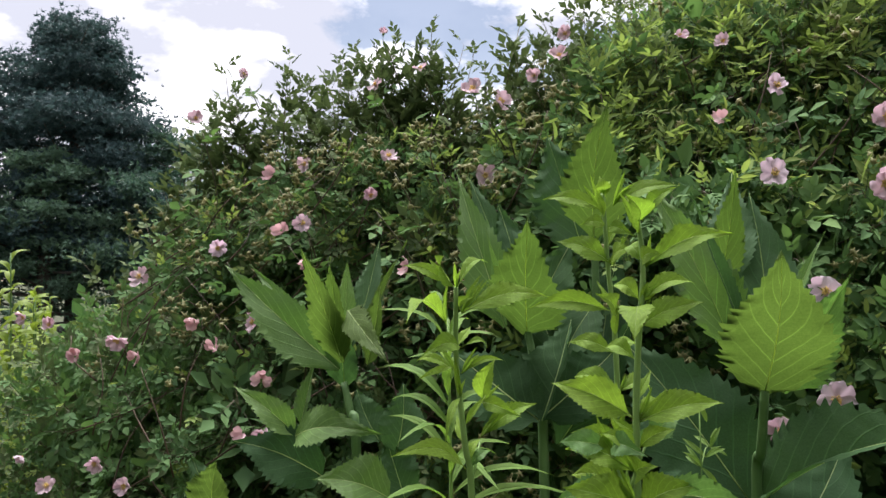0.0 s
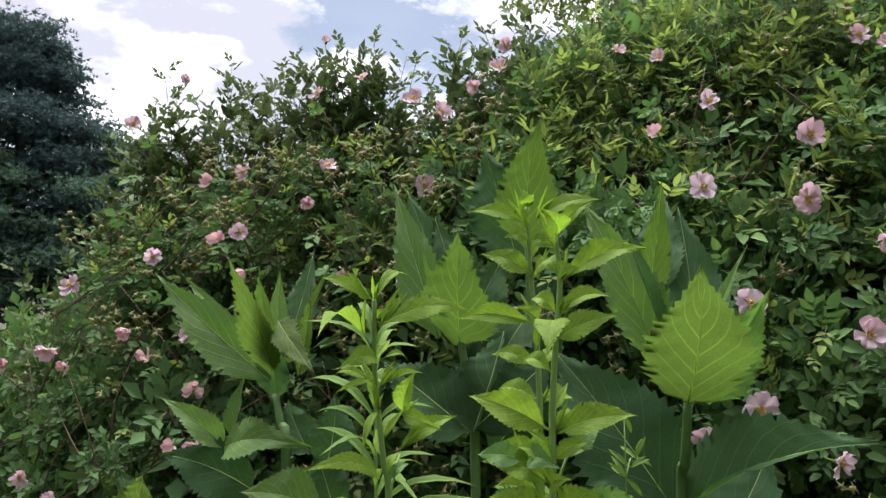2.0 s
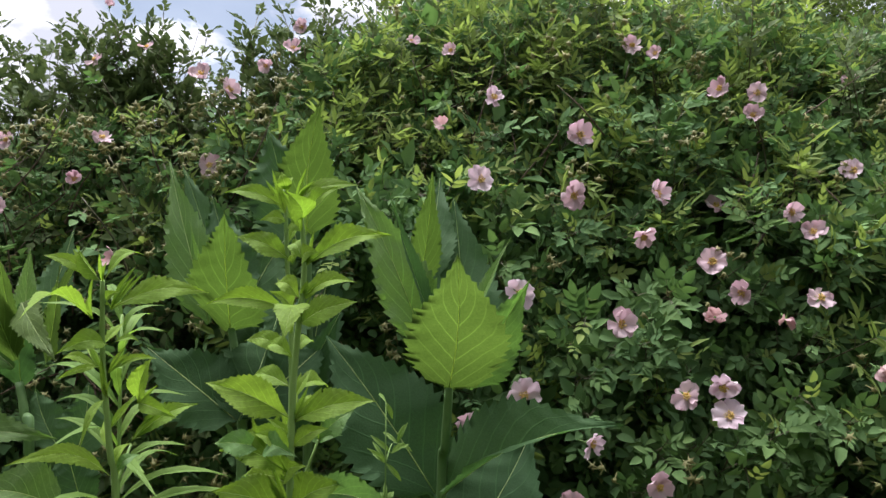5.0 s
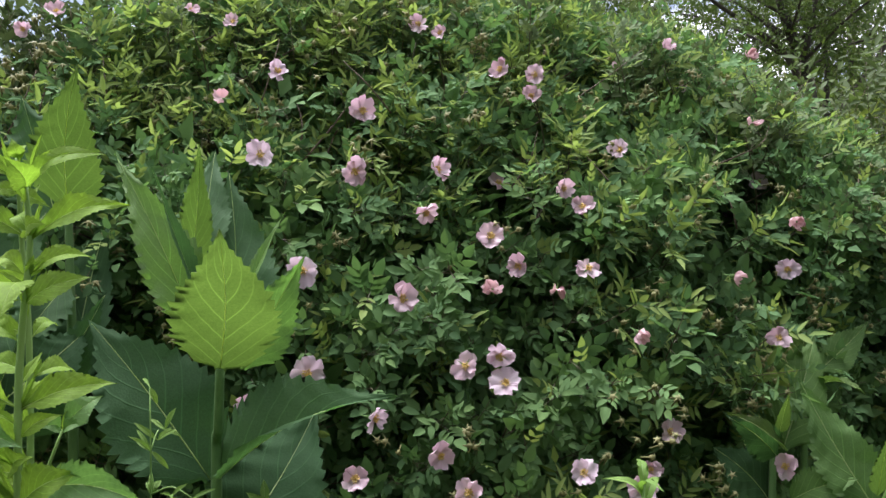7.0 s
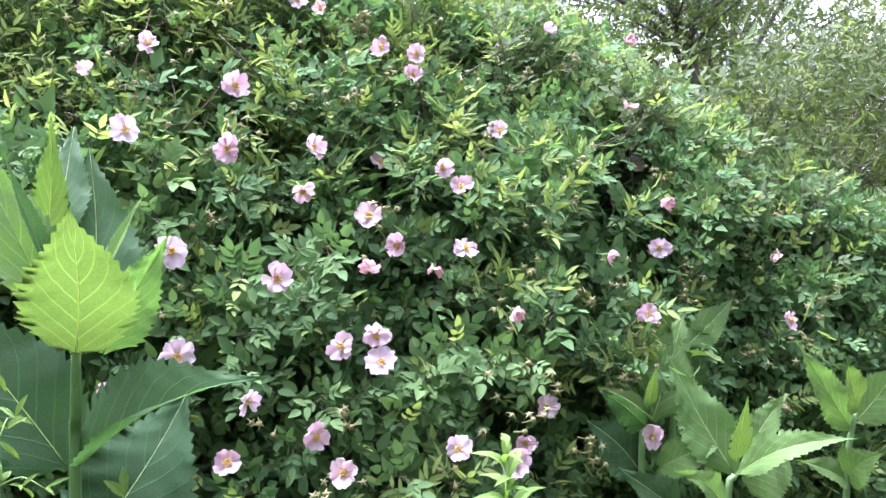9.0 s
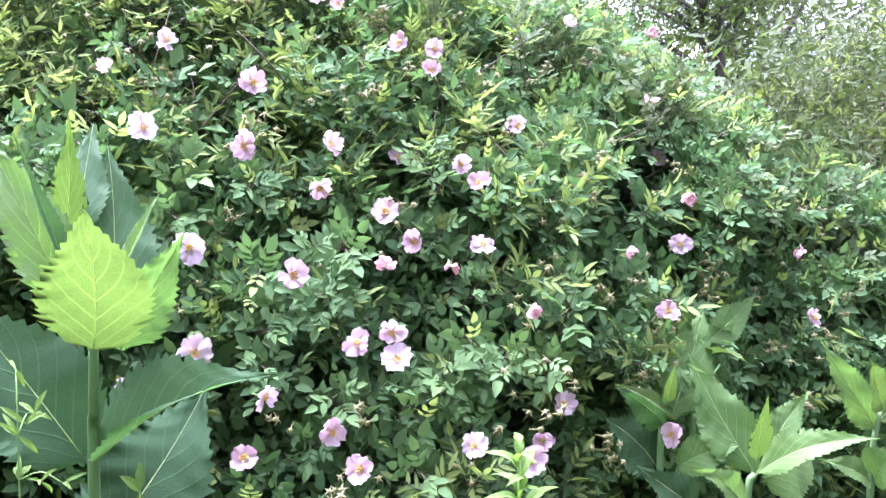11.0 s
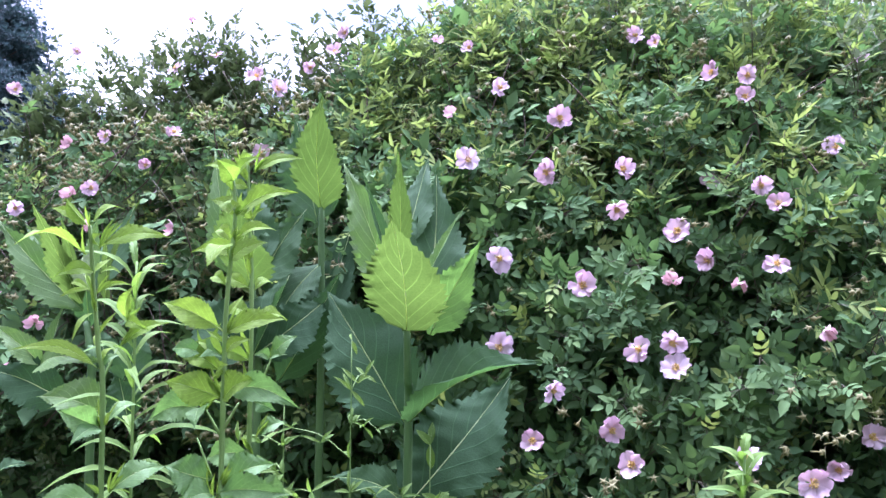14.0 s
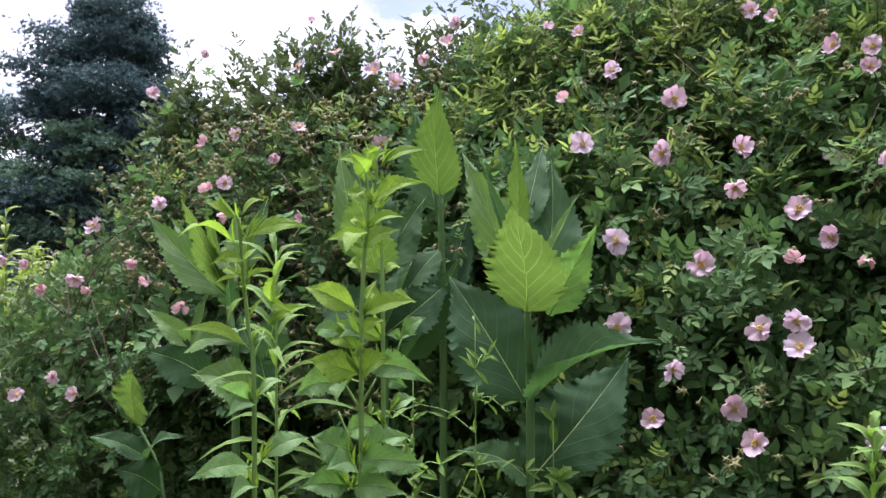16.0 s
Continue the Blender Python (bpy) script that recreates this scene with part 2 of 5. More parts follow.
def part(name, me, parent, label="", at=None):
    """One mesh object under a thing or a part; its corners are in world coordinates unless a pose is given."""
    ob = new(name, me)
    ob.parent = parent
    if at is None:
        p = parent
        shift = Vector((0, 0, 0))
        while p is not None:
            shift += p.location
            p = p.parent
        ob.location = -shift
    else:
        ob.matrix_basis = at
    if label:
        ob["label"] = label
    return ob


class Soup:
    """Gathers corners and triangles."""

    def __init__(self):
        self.v, self.t, self.i, self.n = [], [], [], 0

    def add(self, v, t, index=0):
        v, t = np.asarray(v, float).reshape(-1, 3), np.asarray(t, int).reshape(-1, 3)
        self.v.append(v)
        self.t.append(t + self.n)
        self.i.append(np.full(len(t), index) if np.isscalar(index) else np.asarray(index))
        self.n += len(v)

    def mesh(self, name, mats, smooth=True):
        return array_mesh(name, np.concatenate(self.v), np.concatenate(self.t), mats, np.concatenate(self.i), smooth)

    def arrays(self):
        return np.concatenate(self.v), np.concatenate(self.t), np.concatenate(self.i)


def unit(v):
    v = np.asarray(v, float)
    return v / max(np.linalg.norm(v), 1e-9)


def tube(points, radii, sides=6):
    """A tapered tube along points, closed at its ends."""
    p = np.asarray(points, float)
    r = np.broadcast_to(np.asarray(radii, float), (len(p),))
    d = np.gradient(p, axis=0)
    ref = np.array([0.31, 0.95, 0.07]) if abs(unit(d[0])[2]) > 0.7 else np.array([0.0, 0.0, 1.0])
    v = []
    for k in range(len(p)):
        a = unit(np.cross(unit(d[k]), ref))
        b = np.cross(unit(d[k]), a)
        ang = np.arange(sides) * 2 * np.pi / sides + 0.4
        v.append(p[k] + r[k] * (np.cos(ang)[:, None] * a + np.sin(ang)[:, None] * b))
    v = np.concatenate(v + [p[:1], p[-1:]])
    t = []
    for k in range(len(p) - 1):
        for s in range(sides):
            q, w = k * sides + s, k * sides + (s + 1) % sides
            t += [(q, w, w + sides), (q, w + sides, q + sides)]
    e0, e1, last = len(v) - 2, len(v) - 1, (len(p) - 1) * sides
    for s in range(sides):
        t += [(e0, (s + 1) % sides, s), (e1, last + s, last + (s + 1) % sides)]
    return v, np.array(t)


def spline(points, steps=6):
    """Points along a smooth line through the given ones."""
    p = np.asarray(points, float)
    if len(p) < 3:
        return np.array([p[0] + (p[-1] - p[0]) * k / steps for k in range(steps + 1)])
    q = np.concatenate([[2 * p[0] - p[1]], p, [2 * p[-1] - p[-2]]])
    out = []
    for k in range(1, len(q) - 2):
        for s in range(steps):
            u = s / steps
            out.append(0.5 * (2 * q[k] + (q[k + 1] - q[k - 1]) * u + (2 * q[k - 1] - 5 * q[k] + 4 * q[k + 1] - q[k + 2]) * u * u
                              + (3 * q[k] - q[k - 1] - 3 * q[k + 1] + q[k + 2]) * u ** 3))
    return np.array(out + [p[-1]])


def turn_to(direction, spin=0.0):
    """A rotation (3 x 3) that takes z to the direction and spins about it."""
    z = unit(direction)
    x = unit(np.cross((0, 0, 1) if abs(z[2]) < 0.95 else (1, 0, 0), z))
    y = np.cross(z, x)
    c, s = math.cos(spin), math.sin(spin)
    return np.stack([x * c + y * s, y * c - x * s, z], 1)


def matrix(rot, place, scale=1.0):
    m = Matrix([[*(rot[i] * scale), place[i]] for i in range(3)] + [[0, 0, 0, 1]])
    return m


# ---- large toothed leaves ----
SHAPES = {
    "cup": ((0, 0.03, 0.05, 0.10, 0.18, 0.30, 0.40, 0.50, 0.60, 0.70, 0.80, 0.90, 1.0), (0.10, 0.14, 0.50, 0.66, 0.80, 0.95, 1.0, 0.93, 0.76, 0.53, 0.31, 0.13, 0.0)),
    "lance": ((0, 0.04, 0.10, 0.17, 0.26, 0.38, 0.52, 0.66, 0.78, 0.88, 1.0), (0.12, 0.22, 0.55, 0.82, 0.96, 0.95, 0.78, 0.52, 0.29, 0.12, 0.0)),
    "herb": ((0, 0.08, 0.15, 0.24, 0.36, 0.50, 0.64, 0.79, 0.91, 1.0), (0.07, 0.09, 0.30, 0.68, 0.95, 1.0, 0.77, 0.40, 0.14, 0.0)),
    "lobed": ((0, 0.08, 0.2, 0.3, 0.45, 0.6, 0.8, 1.0), (0.12, 0.3, 0.75, 0.95, 0.9, 0.7, 0.35, 0.0)),
    "narrow": ((0, 0.08, 0.25, 0.5, 0.75, 0.92, 1.0), (0.15, 0.35, 0.85, 1.0, 0.7, 0.25, 0.0)),
}


def blade(base, tip, width, face, fold, bend, shape, teeth, rng, curl=0.0, arch=0.0):
    """The surface of a leaf as a function of the way along it and across it, and its mesh arrays."""
    base, tip = np.array(base, float), np.array(tip, float)
    length = np.linalg.norm(tip - base)
    a = unit(tip - base)
    n = unit(np.array(face, float) - np.dot(face, a) * a)
    s = np.cross(a, n)
    us, ws = SHAPES[shape]
    f = radians(fold)
    phase, skew, wave = rng.uniform(0, 6), rng.uniform(-0.10, 0.10), rng.uniform(0.020, 0.048) * width
    quilt = 0.014 if shape in ("cup", "lance") else 0.016

    def surface(u, c, push=0.0):
        w = 0.5 * width * (np.interp(u, us, ws) + push)
        mid = base + a * (u * length) + n * (bend * math.sin(math.pi * min(u, 1)) - curl * length * u ** 3) + s * (skew * width * math.sin(math.pi * min(u, 1))) + np.array([0, 0, arch * length * math.sin(math.pi * min(u, 1))])
        lift = abs(c) * w * math.sin(f) + (wave * math.sin(u * 15 + phase + 2.0 * c) + 0.35 * wave * math.sin(u * 44 + abs(c) * 6)) * abs(c) - 0.10 * w * c * c + quilt * width * math.sin(2 * math.pi * 6.0 * (u - 0.30 * abs(c)) + phase) * abs(c) * (1.1 - abs(c))
        return mid + s * (c * w * math.cos(f)) + n * lift

    rows = 2 * teeth
    slot = 0.014
    cs = (-1.0, -0.75, -0.5, -0.25, -slot, slot, 0.25, 0.5, 0.75, 1.0) if shape in ("cup", "lance", "herb") else (-1.0, -0.5, -slot, slot, 0.5, 1.0)
    wide, middle = len(cs), len(cs) // 2 - 1
    v, t, uv = [], [], []
    for k in range(rows + 1):
        u = min(1.0, max(0.0, (k + (rng.uniform(-0.3, 0.3) if 0 < k < rows else 0)) / rows))
        big = {"herb": 0.13, "lobed": 0.75, "narrow": 0.03}.get(shape, 0.155) * rng.uniform(0.6, 1.4) * (0.25 + 0.75 * float(np.interp(u, us, ws)))
        for c in cs:
            edge = abs(c) == 1.0
            tooth = big if edge and k % 2 and 0.1 < u < 0.97 else 0.0
            uv.append((u, abs(c)))
            v.append(surface(min(u + (0.85 / rows if tooth else 0), 1), c, tooth if u < 0.9 else tooth * 0.3))
    for k in range(rows):
        for j in range(wide - 1):
            if j == middle:
                continue
            q = k * wide + j
            t += [(q, q + 1, q + wide + 1), (q, q + wide + 1, q + wide)]
    return surface, n, np.array(v), np.array(t), uv


def make_leaf(plant, base, tip, width, face, fold, bend, material, shape="cup", teeth=15, rng=random, veins=6, curl=0.0, label="", arch=0.0):
    """A leaf of its own, with its raised veins under it."""
    surface, n, v, t, uv = blade(base, tip, width, face, fold, bend, shape, teeth, rng, curl, arch)
    leaf = part("leaf", array_mesh("leaf", v, t, [material], uv=uv), plant, label)
    soup = Soup()
    r0 = min(0.0013, width * 0.0115)
    steps = 6 if shape == "narrow" else 10
    pts = np.array([surface(u, 0.0) for u in np.linspace(0, 0.97, steps)])
    soup.add(*tube(pts + n * (r0 * 0.25), np.linspace(r0, r0 * 0.25, steps), 3))
    part("midrib", soup.mesh("midrib", [VEIN]), leaf, at=Matrix())
    return leaf


# ---- ground ----
def build_ground():
    n = 90
    g = np.concatenate([-np.geomspace(1500, 1.0, n // 2), np.linspace(-0.8, 0.8, 5), np.geomspace(1.0, 1500, n // 2)])
    gx, gy = np.meshgrid(g, g, indexing="ij")
    z = np.array([[noise.noise((x * 0.35, y * 0.35, 0.3)) * 0.06 * min(1, 40 / max(abs(x) + abs(y), 1)) for y in g] for x in g])
    v = np.stack([gx, gy, z], 2).reshape(-1, 3)
    m = len(g)
    t = []
    for i in range(m - 1):
        for j in range(m - 1):
            q = i * m + j
            t += [(q, q + m, q + m + 1), (q, q + m + 1, q + 1)]
    ob = new("ground", array_mesh("ground", v, t, [SOIL]))
    tagged(ob, "weedy meadow ground of soil and grass under the shrubs", "ground", kind="structure")


build_ground()


def build_sky_blocker():
    """An unseen hedge added behind the path to keep low sky light off the plants."""
    n, m = 60, 16
    v = []
    for i in range(n):
        a = radians(170 + 200 * i / (n - 1))
        for j in range(m):
            u = j / (m - 1)
            r = 4.6 + 1.0 * u ** 3 + 0.35 * noise.noise((a * 5, u * 3, 3.0))
            v.append((r * math.cos(a), r * math.sin(a) + 0.6, u * (4.6 + 0.5 * noise.noise((a * 4, 0, 8.0))) - 0.05))
    t = []
    for i in range(n - 1):
        for j in range(m - 1):
            q = i * m + j
            t += [(q, q + m, q + m + 1), (q, q + m + 1, q + 1)]
    hedge = new("hedge", array_mesh("hedge", v, t, [SKY_BLOCKER]))
    hedge.modifiers.new("thickness", "SOLIDIFY").thickness = 0.6
    tagged(hedge, "unseen dark green screen added behind the path to block low sky light", "hedge", kind="structure")


build_sky_blocker()


# ---- the rose thicket ----
def front(x, z):
    """How far off the leafy face of the thicket stands."""
    h = max(0.0, z - 1.0)
    low = min(1.0, max(0.0, (1.5 - z) / 0.3))
    hollow = low * (0.16 * math.exp(-((x + 0.72) / 0.28) ** 2) + 0.14 * math.exp(-((x + 0.15) / 0.25) ** 2) + 0.14 * math.exp(-((x - 1.2) / 0.32) ** 2))
    return 1.27 + 0.55 * h ** 1.5 + 0.28 * max(0.0, x - 0.75) + 0.22 * max(0.0, -x - 0.95) + 0.10 * noise.noise((x * 3.1, z * 3.1, 4.0)) + 0.05 * noise.noise((x * 8.0, z * 8.0, 6.0)) + 0.20 * max(0.0, noise.noise((x * 4.6, z * 5.4, 2.0)) - 0.10) + hollow


# the crest's height where it stands 2.1 m off, along the thicket
TOP_X = (-2.3, -2.04, -1.8, -1.61, -1.51, -1.35, -1.1, -0.91, -0.8, -0.62, -0.46, -0.3, -0.1, 0.3, 0.7, 1.0, 1.2, 1.35, 1.6, 2.2, 3.0)
TOP_Z = (1.06, 1.20, 1.34, 1.43, 1.53, 1.66, 1.69, 1.76, 1.75, 1.72, 1.79, 1.93, 2.04, 2.10, 2.07, 2.00, 1.92, 1.85, 1.70, 1.46, 1.3)


# where single canes reach highest: along the thicket, and up
CREST = [(-1.32, 1.88), (-1.20, 1.98), (-1.07, 2.01), (-1.02, 1.98), (-0.93, 1.96), (-0.87, 1.93), (-0.80, 2.06), (-0.75, 2.02), (-0.72, 2.01), (-0.83, 1.99), (-0.64, 1.98), (-0.61, 1.97), (-0.58, 1.92), (-0.50, 2.04), (-0.47, 1.97), (-0.41, 1.98), (-0.35, 2.02), (-0.32, 2.05), (-1.14, 1.91), (-1.21, 1.90), (-1.41, 1.82), (-1.27, 1.87), (-0.77, 1.97), (-0.96, 1.94)]


def top(x, y=2.1):
    """The height to which the thicket's twigs reach; its crest rises away from the path."""
    return 1.43 + (float(np.interp(x * 2.1 / y, TOP_X, TOP_Z)) - 1.43) * y / 2.1 + 0.04 * noise.noise((x * 5.0, y * 2.0, 9.0))


def plain_leaflet(length, width, rng):
    """A leaflet of two faces, for the shaded inside."""
    d = width * 0.2
    return np.array([(0, 0, 0), (0.5 * length, width * 0.5, d), (length, 0, 0), (0.5 * length, -width * 0.5, d)]), np.array([(0, 2, 1), (0, 3, 2)])


def simple_leaflet(length, width, rng):
    """A pointed leaf of four faces, creased along the middle."""
    w, d = width * 0.56, width * rng.uniform(0.05, 0.28)
    droop = -length * rng.uniform(0.02, 0.2)
    return np.array([(0, 0, 0), (0.42 * length, w, d), (length, 0, droop), (0.42 * length, -w, d), (0.48 * length, 0, droop * 0.3)]), np.array([(0, 4, 1), (1, 4, 2), (0, 3, 4), (3, 2, 4)])


def leaflet(length, width, rng):
    """A small pointed leaf along +x, creased along the middle."""
    w, d = width * 0.5, width * rng.uniform(0.05, 0.28)
    droop = -length * rng.uniform(0.02, 0.2)
    v = [(0, 0, 0), (0.25 * length, w * 0.88, d), (0.62 * length, w * 0.82, d * 0.9 + droop * 0.4), (length, 0, droop),
         (0.62 * length, -w * 0.82, d * 0.9 + droop * 0.4), (0.25 * length, -w * 0.88, d), (0.3 * length, 0, 0), (0.64 * length, 0, droop * 0.4)]
    t = [(0, 6, 1), (1, 6, 7), (1, 7, 2), (2, 7, 3), (0, 5, 6), (5, 4, 7), (5, 7, 6), (4, 3, 7)]
    return np.array(v), np.array(t)


def compound_leaf(rng, size=1.0, pairs=3, one=leaflet):
    """A rose leaf along +x: leaflets in pairs on a thin stalk, and one at its end."""
    soup = Soup()
    length = 0.056 * size
    sag = rng.uniform(0.05, 0.35)
    spot = lambda u: np.array([u * length, 0, -sag * length * u * u])
    side = 0.0011 * size
    soup.add([spot(0) + (0, side, 0), spot(0) - (0, side, 0), spot(1)], [(0, 1, 2)], 1)
    for k in range(pairs):
        u = 0.42 + 0.5 * k / pairs
        ll = size * rng.uniform(0.028, 0.041) * (0.82 + 0.3 * k / pairs)
        for s in (-1, 1):
            v, t = one(ll, ll * rng.uniform(0.44, 0.56), rng)
            a = s * radians(rng.uniform(34, 66))
            roll = rng.uniform(-0.3, 0.3)
            v = v @ np.array([[1, 0, 0], [0, math.cos(roll), math.sin(roll)], [0, -math.sin(roll), math.cos(roll)]])
            v = v @ np.array([[math.cos(a), math.sin(a), 0], [-math.sin(a), math.cos(a), 0], [0, 0, 1]])
            soup.add(v + spot(u), t, 0)
    ll = size * rng.uniform(0.034, 0.044)
    v, t = one(ll, ll * 0.56, rng)
    soup.add(v + spot(0.98), t, 0)
    return soup.arrays()


def young_spray(rng, leaves=6, fresh=0.5, one=leaflet):
    """A short upright tip along +z with a star of narrow young leaflets."""
    soup = Soup()
    length = rng.uniform(0.07, 0.12)
    v, t = tube([(0, 0, 0), (0.003, 0, length * 0.5), (0, 0, length)], [0.0016, 0.0012, 0.0006], 3)
    soup.add(v, t, 1)
    thin = lambda ll, w, r: one(ll * 1.10, w * 0.58, r)
    for k in range(leaves):
        u = 0.25 + 0.75 * k / (leaves - 1)
        v, t, i = compound_leaf(rng, rng.uniform(0.72, 1.0), rng.choice((2, 2, 3)), thin)
        az, el = k * 2.4 + rng.uniform(-0.4, 0.4), radians(rng.uniform(8, 38) + 34 * u * u)
        x = np.array([math.cos(az) * math.cos(el), math.sin(az) * math.cos(el), math.sin(el)])
        y = np.array([-math.sin(az), math.cos(az), 0])
        soup.add(v @ np.stack([x, y, np.cross(x, y)]) + (0, 0, u * length), t, np.where(i == 0, 2 if u > fresh else 0, 1))
    return soup.arrays()


def rose_shoot(rng, length=0.17, leaves=8, size=1.0, open_angle=62, one=leaflet, fresh=2.0):
    """A leafy shoot along +z."""
    soup = Soup()
    bend = np.array([rng.uniform(-0.25, 0.25), rng.uniform(-0.25, 0.25), 0])
    line = [np.array([0, 0, u * length]) + bend * length * u * u for u in np.linspace(0, 1, 3)]
    v, t = tube(line, np.linspace(0.0017, 0.0007, 3), 3)
    soup.add(v, t, 1)
    for k in range(leaves):
        u = 0.08 + 0.92 * k / (leaves - 1)
        az = k * 2.4 + rng.uniform(-0.4, 0.4)
        young = u > fresh
        sz = size * (1.0 - 0.35 * max(0, u - 0.55) / 0.45) * rng.uniform(0.85, 1.15)
        v, t, i = compound_leaf(rng, sz, 3 if rng.random() < 0.22 else 2, one)
        el = radians(90 - open_angle + 30 * max(0, u - 0.5) + rng.uniform(-14, 14))
        x = np.array([math.cos(az) * math.cos(el), math.sin(az) * math.cos(el), math.sin(el)])
        y = np.array([-math.sin(az), math.cos(az), 0])
        z = np.cross(x, y)
        lean = rng.uniform(-0.45, 0.45)
        c, s = math.cos(lean), math.sin(lean)
        rot = np.stack([x, y * c + z * s, z * c - y * s])
        p = np.array([0, 0, u * length]) + bend * length * u * u
        i = np.where(i == 0, 2 if young else 0, 1)
        soup.add(v @ rot + p, t, i)
    return soup.arrays()


def scatter(soup, shape, rot, place, scale):
    v, t, i = shape
    soup.add((v * scale) @ rot.T + place, t, i)


# where the blooms sit on the thicket
BLOOM_A = [
    (0.079, 1.618, 1.781), (0.053, 1.398, 1.594), (-0.486, 1.622, 1.641), (-0.665, 1.424, 1.592), (0.225, 1.437, 1.677),
    (0.209, 1.371, 1.566), (0.346, 1.379, 1.570), (0.278, 1.331, 1.356), (0.380, 1.311, 1.247), (0.044, 1.273, 1.201),
    (0.128, 1.355, 1.237), (0.529, 1.671, 1.575), (0.506, 1.435, 1.406), (0.231, 1.309, 1.170), (0.336, 1.305, 1.107),
    (0.759, 1.574, 1.637), (0.199, 1.292, 1.079), (0.598, 1.655, 1.756), (0.784, 1.411, 1.100), (0.554, 1.237, 1.084),
    (0.713, 1.341, 1.055), (-0.839, 1.478, 1.548), (-1.043, 1.489, 1.503), (-1.178, 1.406, 1.444), (-1.321, 2.056, 2.031),
    (-1.319, 2.111, 1.843), (-0.912, 1.635, 1.692), (1.270, 2.080, 1.526), (1.245, 1.868, 1.602), (1.161, 2.095, 1.878),
]
BLOOM_B = [
    (1.135, 1.578, 1.392), (0.870, 1.833, 1.872), (-1.263, 1.732, 1.839), (-0.676, 1.553, 1.685), (-1.567, 1.494, 1.354),
    (-1.467, 1.465, 1.340), (-1.233, 1.402, 1.313), (-0.882, 1.358, 1.354), (-0.817, 1.275, 1.158), (-1.212, 1.311, 1.079),
    (-1.121, 1.284, 1.045), (-1.441, 1.361, 1.070), (-1.352, 1.333, 1.020), (-0.392, 1.679, 1.858), (-0.522, 1.660, 1.833),
    (-0.456, 1.632, 1.797), (-0.787, 1.813, 2.026), (-0.658, 1.714, 1.905), (-0.759, 1.690, 1.872), (-0.343, 1.713, 1.902),
    (-0.337, 1.760, 1.963), (-0.094, 1.730, 1.923), (-0.010, 1.710, 1.898), (0.629, 1.443, 1.513),
    (0.600, 1.467, 1.551), (0.448, 1.412, 1.458), (0.616, 1.381, 1.401), (0.439, 1.316, 1.263), (0.443, 1.298, 1.219),
]
BLOOM_C = [
    (0.372, 1.252, 1.060), (0.653, 1.249, 1.051), (0.599, 1.635, 1.798), (0.529, 1.638, 1.805), (0.961, 1.769, 1.899),
    (0.991, 1.389, 1.272), (0.122, 1.385, 1.402), (0.370, 1.722, 1.914), (0.416, 1.704, 1.893),
    (0.949, 1.306, 1.057), (0.336, 1.439, 1.504), (1.406, 1.486, 1.233),
]
FADED_A = [
    (-0.940, 1.538, 1.659), (-1.024, 1.374, 1.353), (-0.956, 1.338, 1.307), (-0.841, 1.313, 1.251), (-0.860, 1.280, 1.160),
    (-0.792, 1.416, 1.466), (-0.589, 1.412, 1.457), (-1.345, 1.407, 1.276), (-1.162, 1.372, 1.282), (-0.874, 1.455, 1.533),
    (0.440, 1.367, 1.368), (0.553, 1.364, 1.365), (0.922, 1.422, 1.384), (0.687, 1.328, 1.292), (-0.019, 1.579, 1.719),
    (1.214, 1.849, 1.912), (1.123, 1.685, 1.723), (1.131, 1.538, 1.492), (1.431, 1.562, 1.380),
]


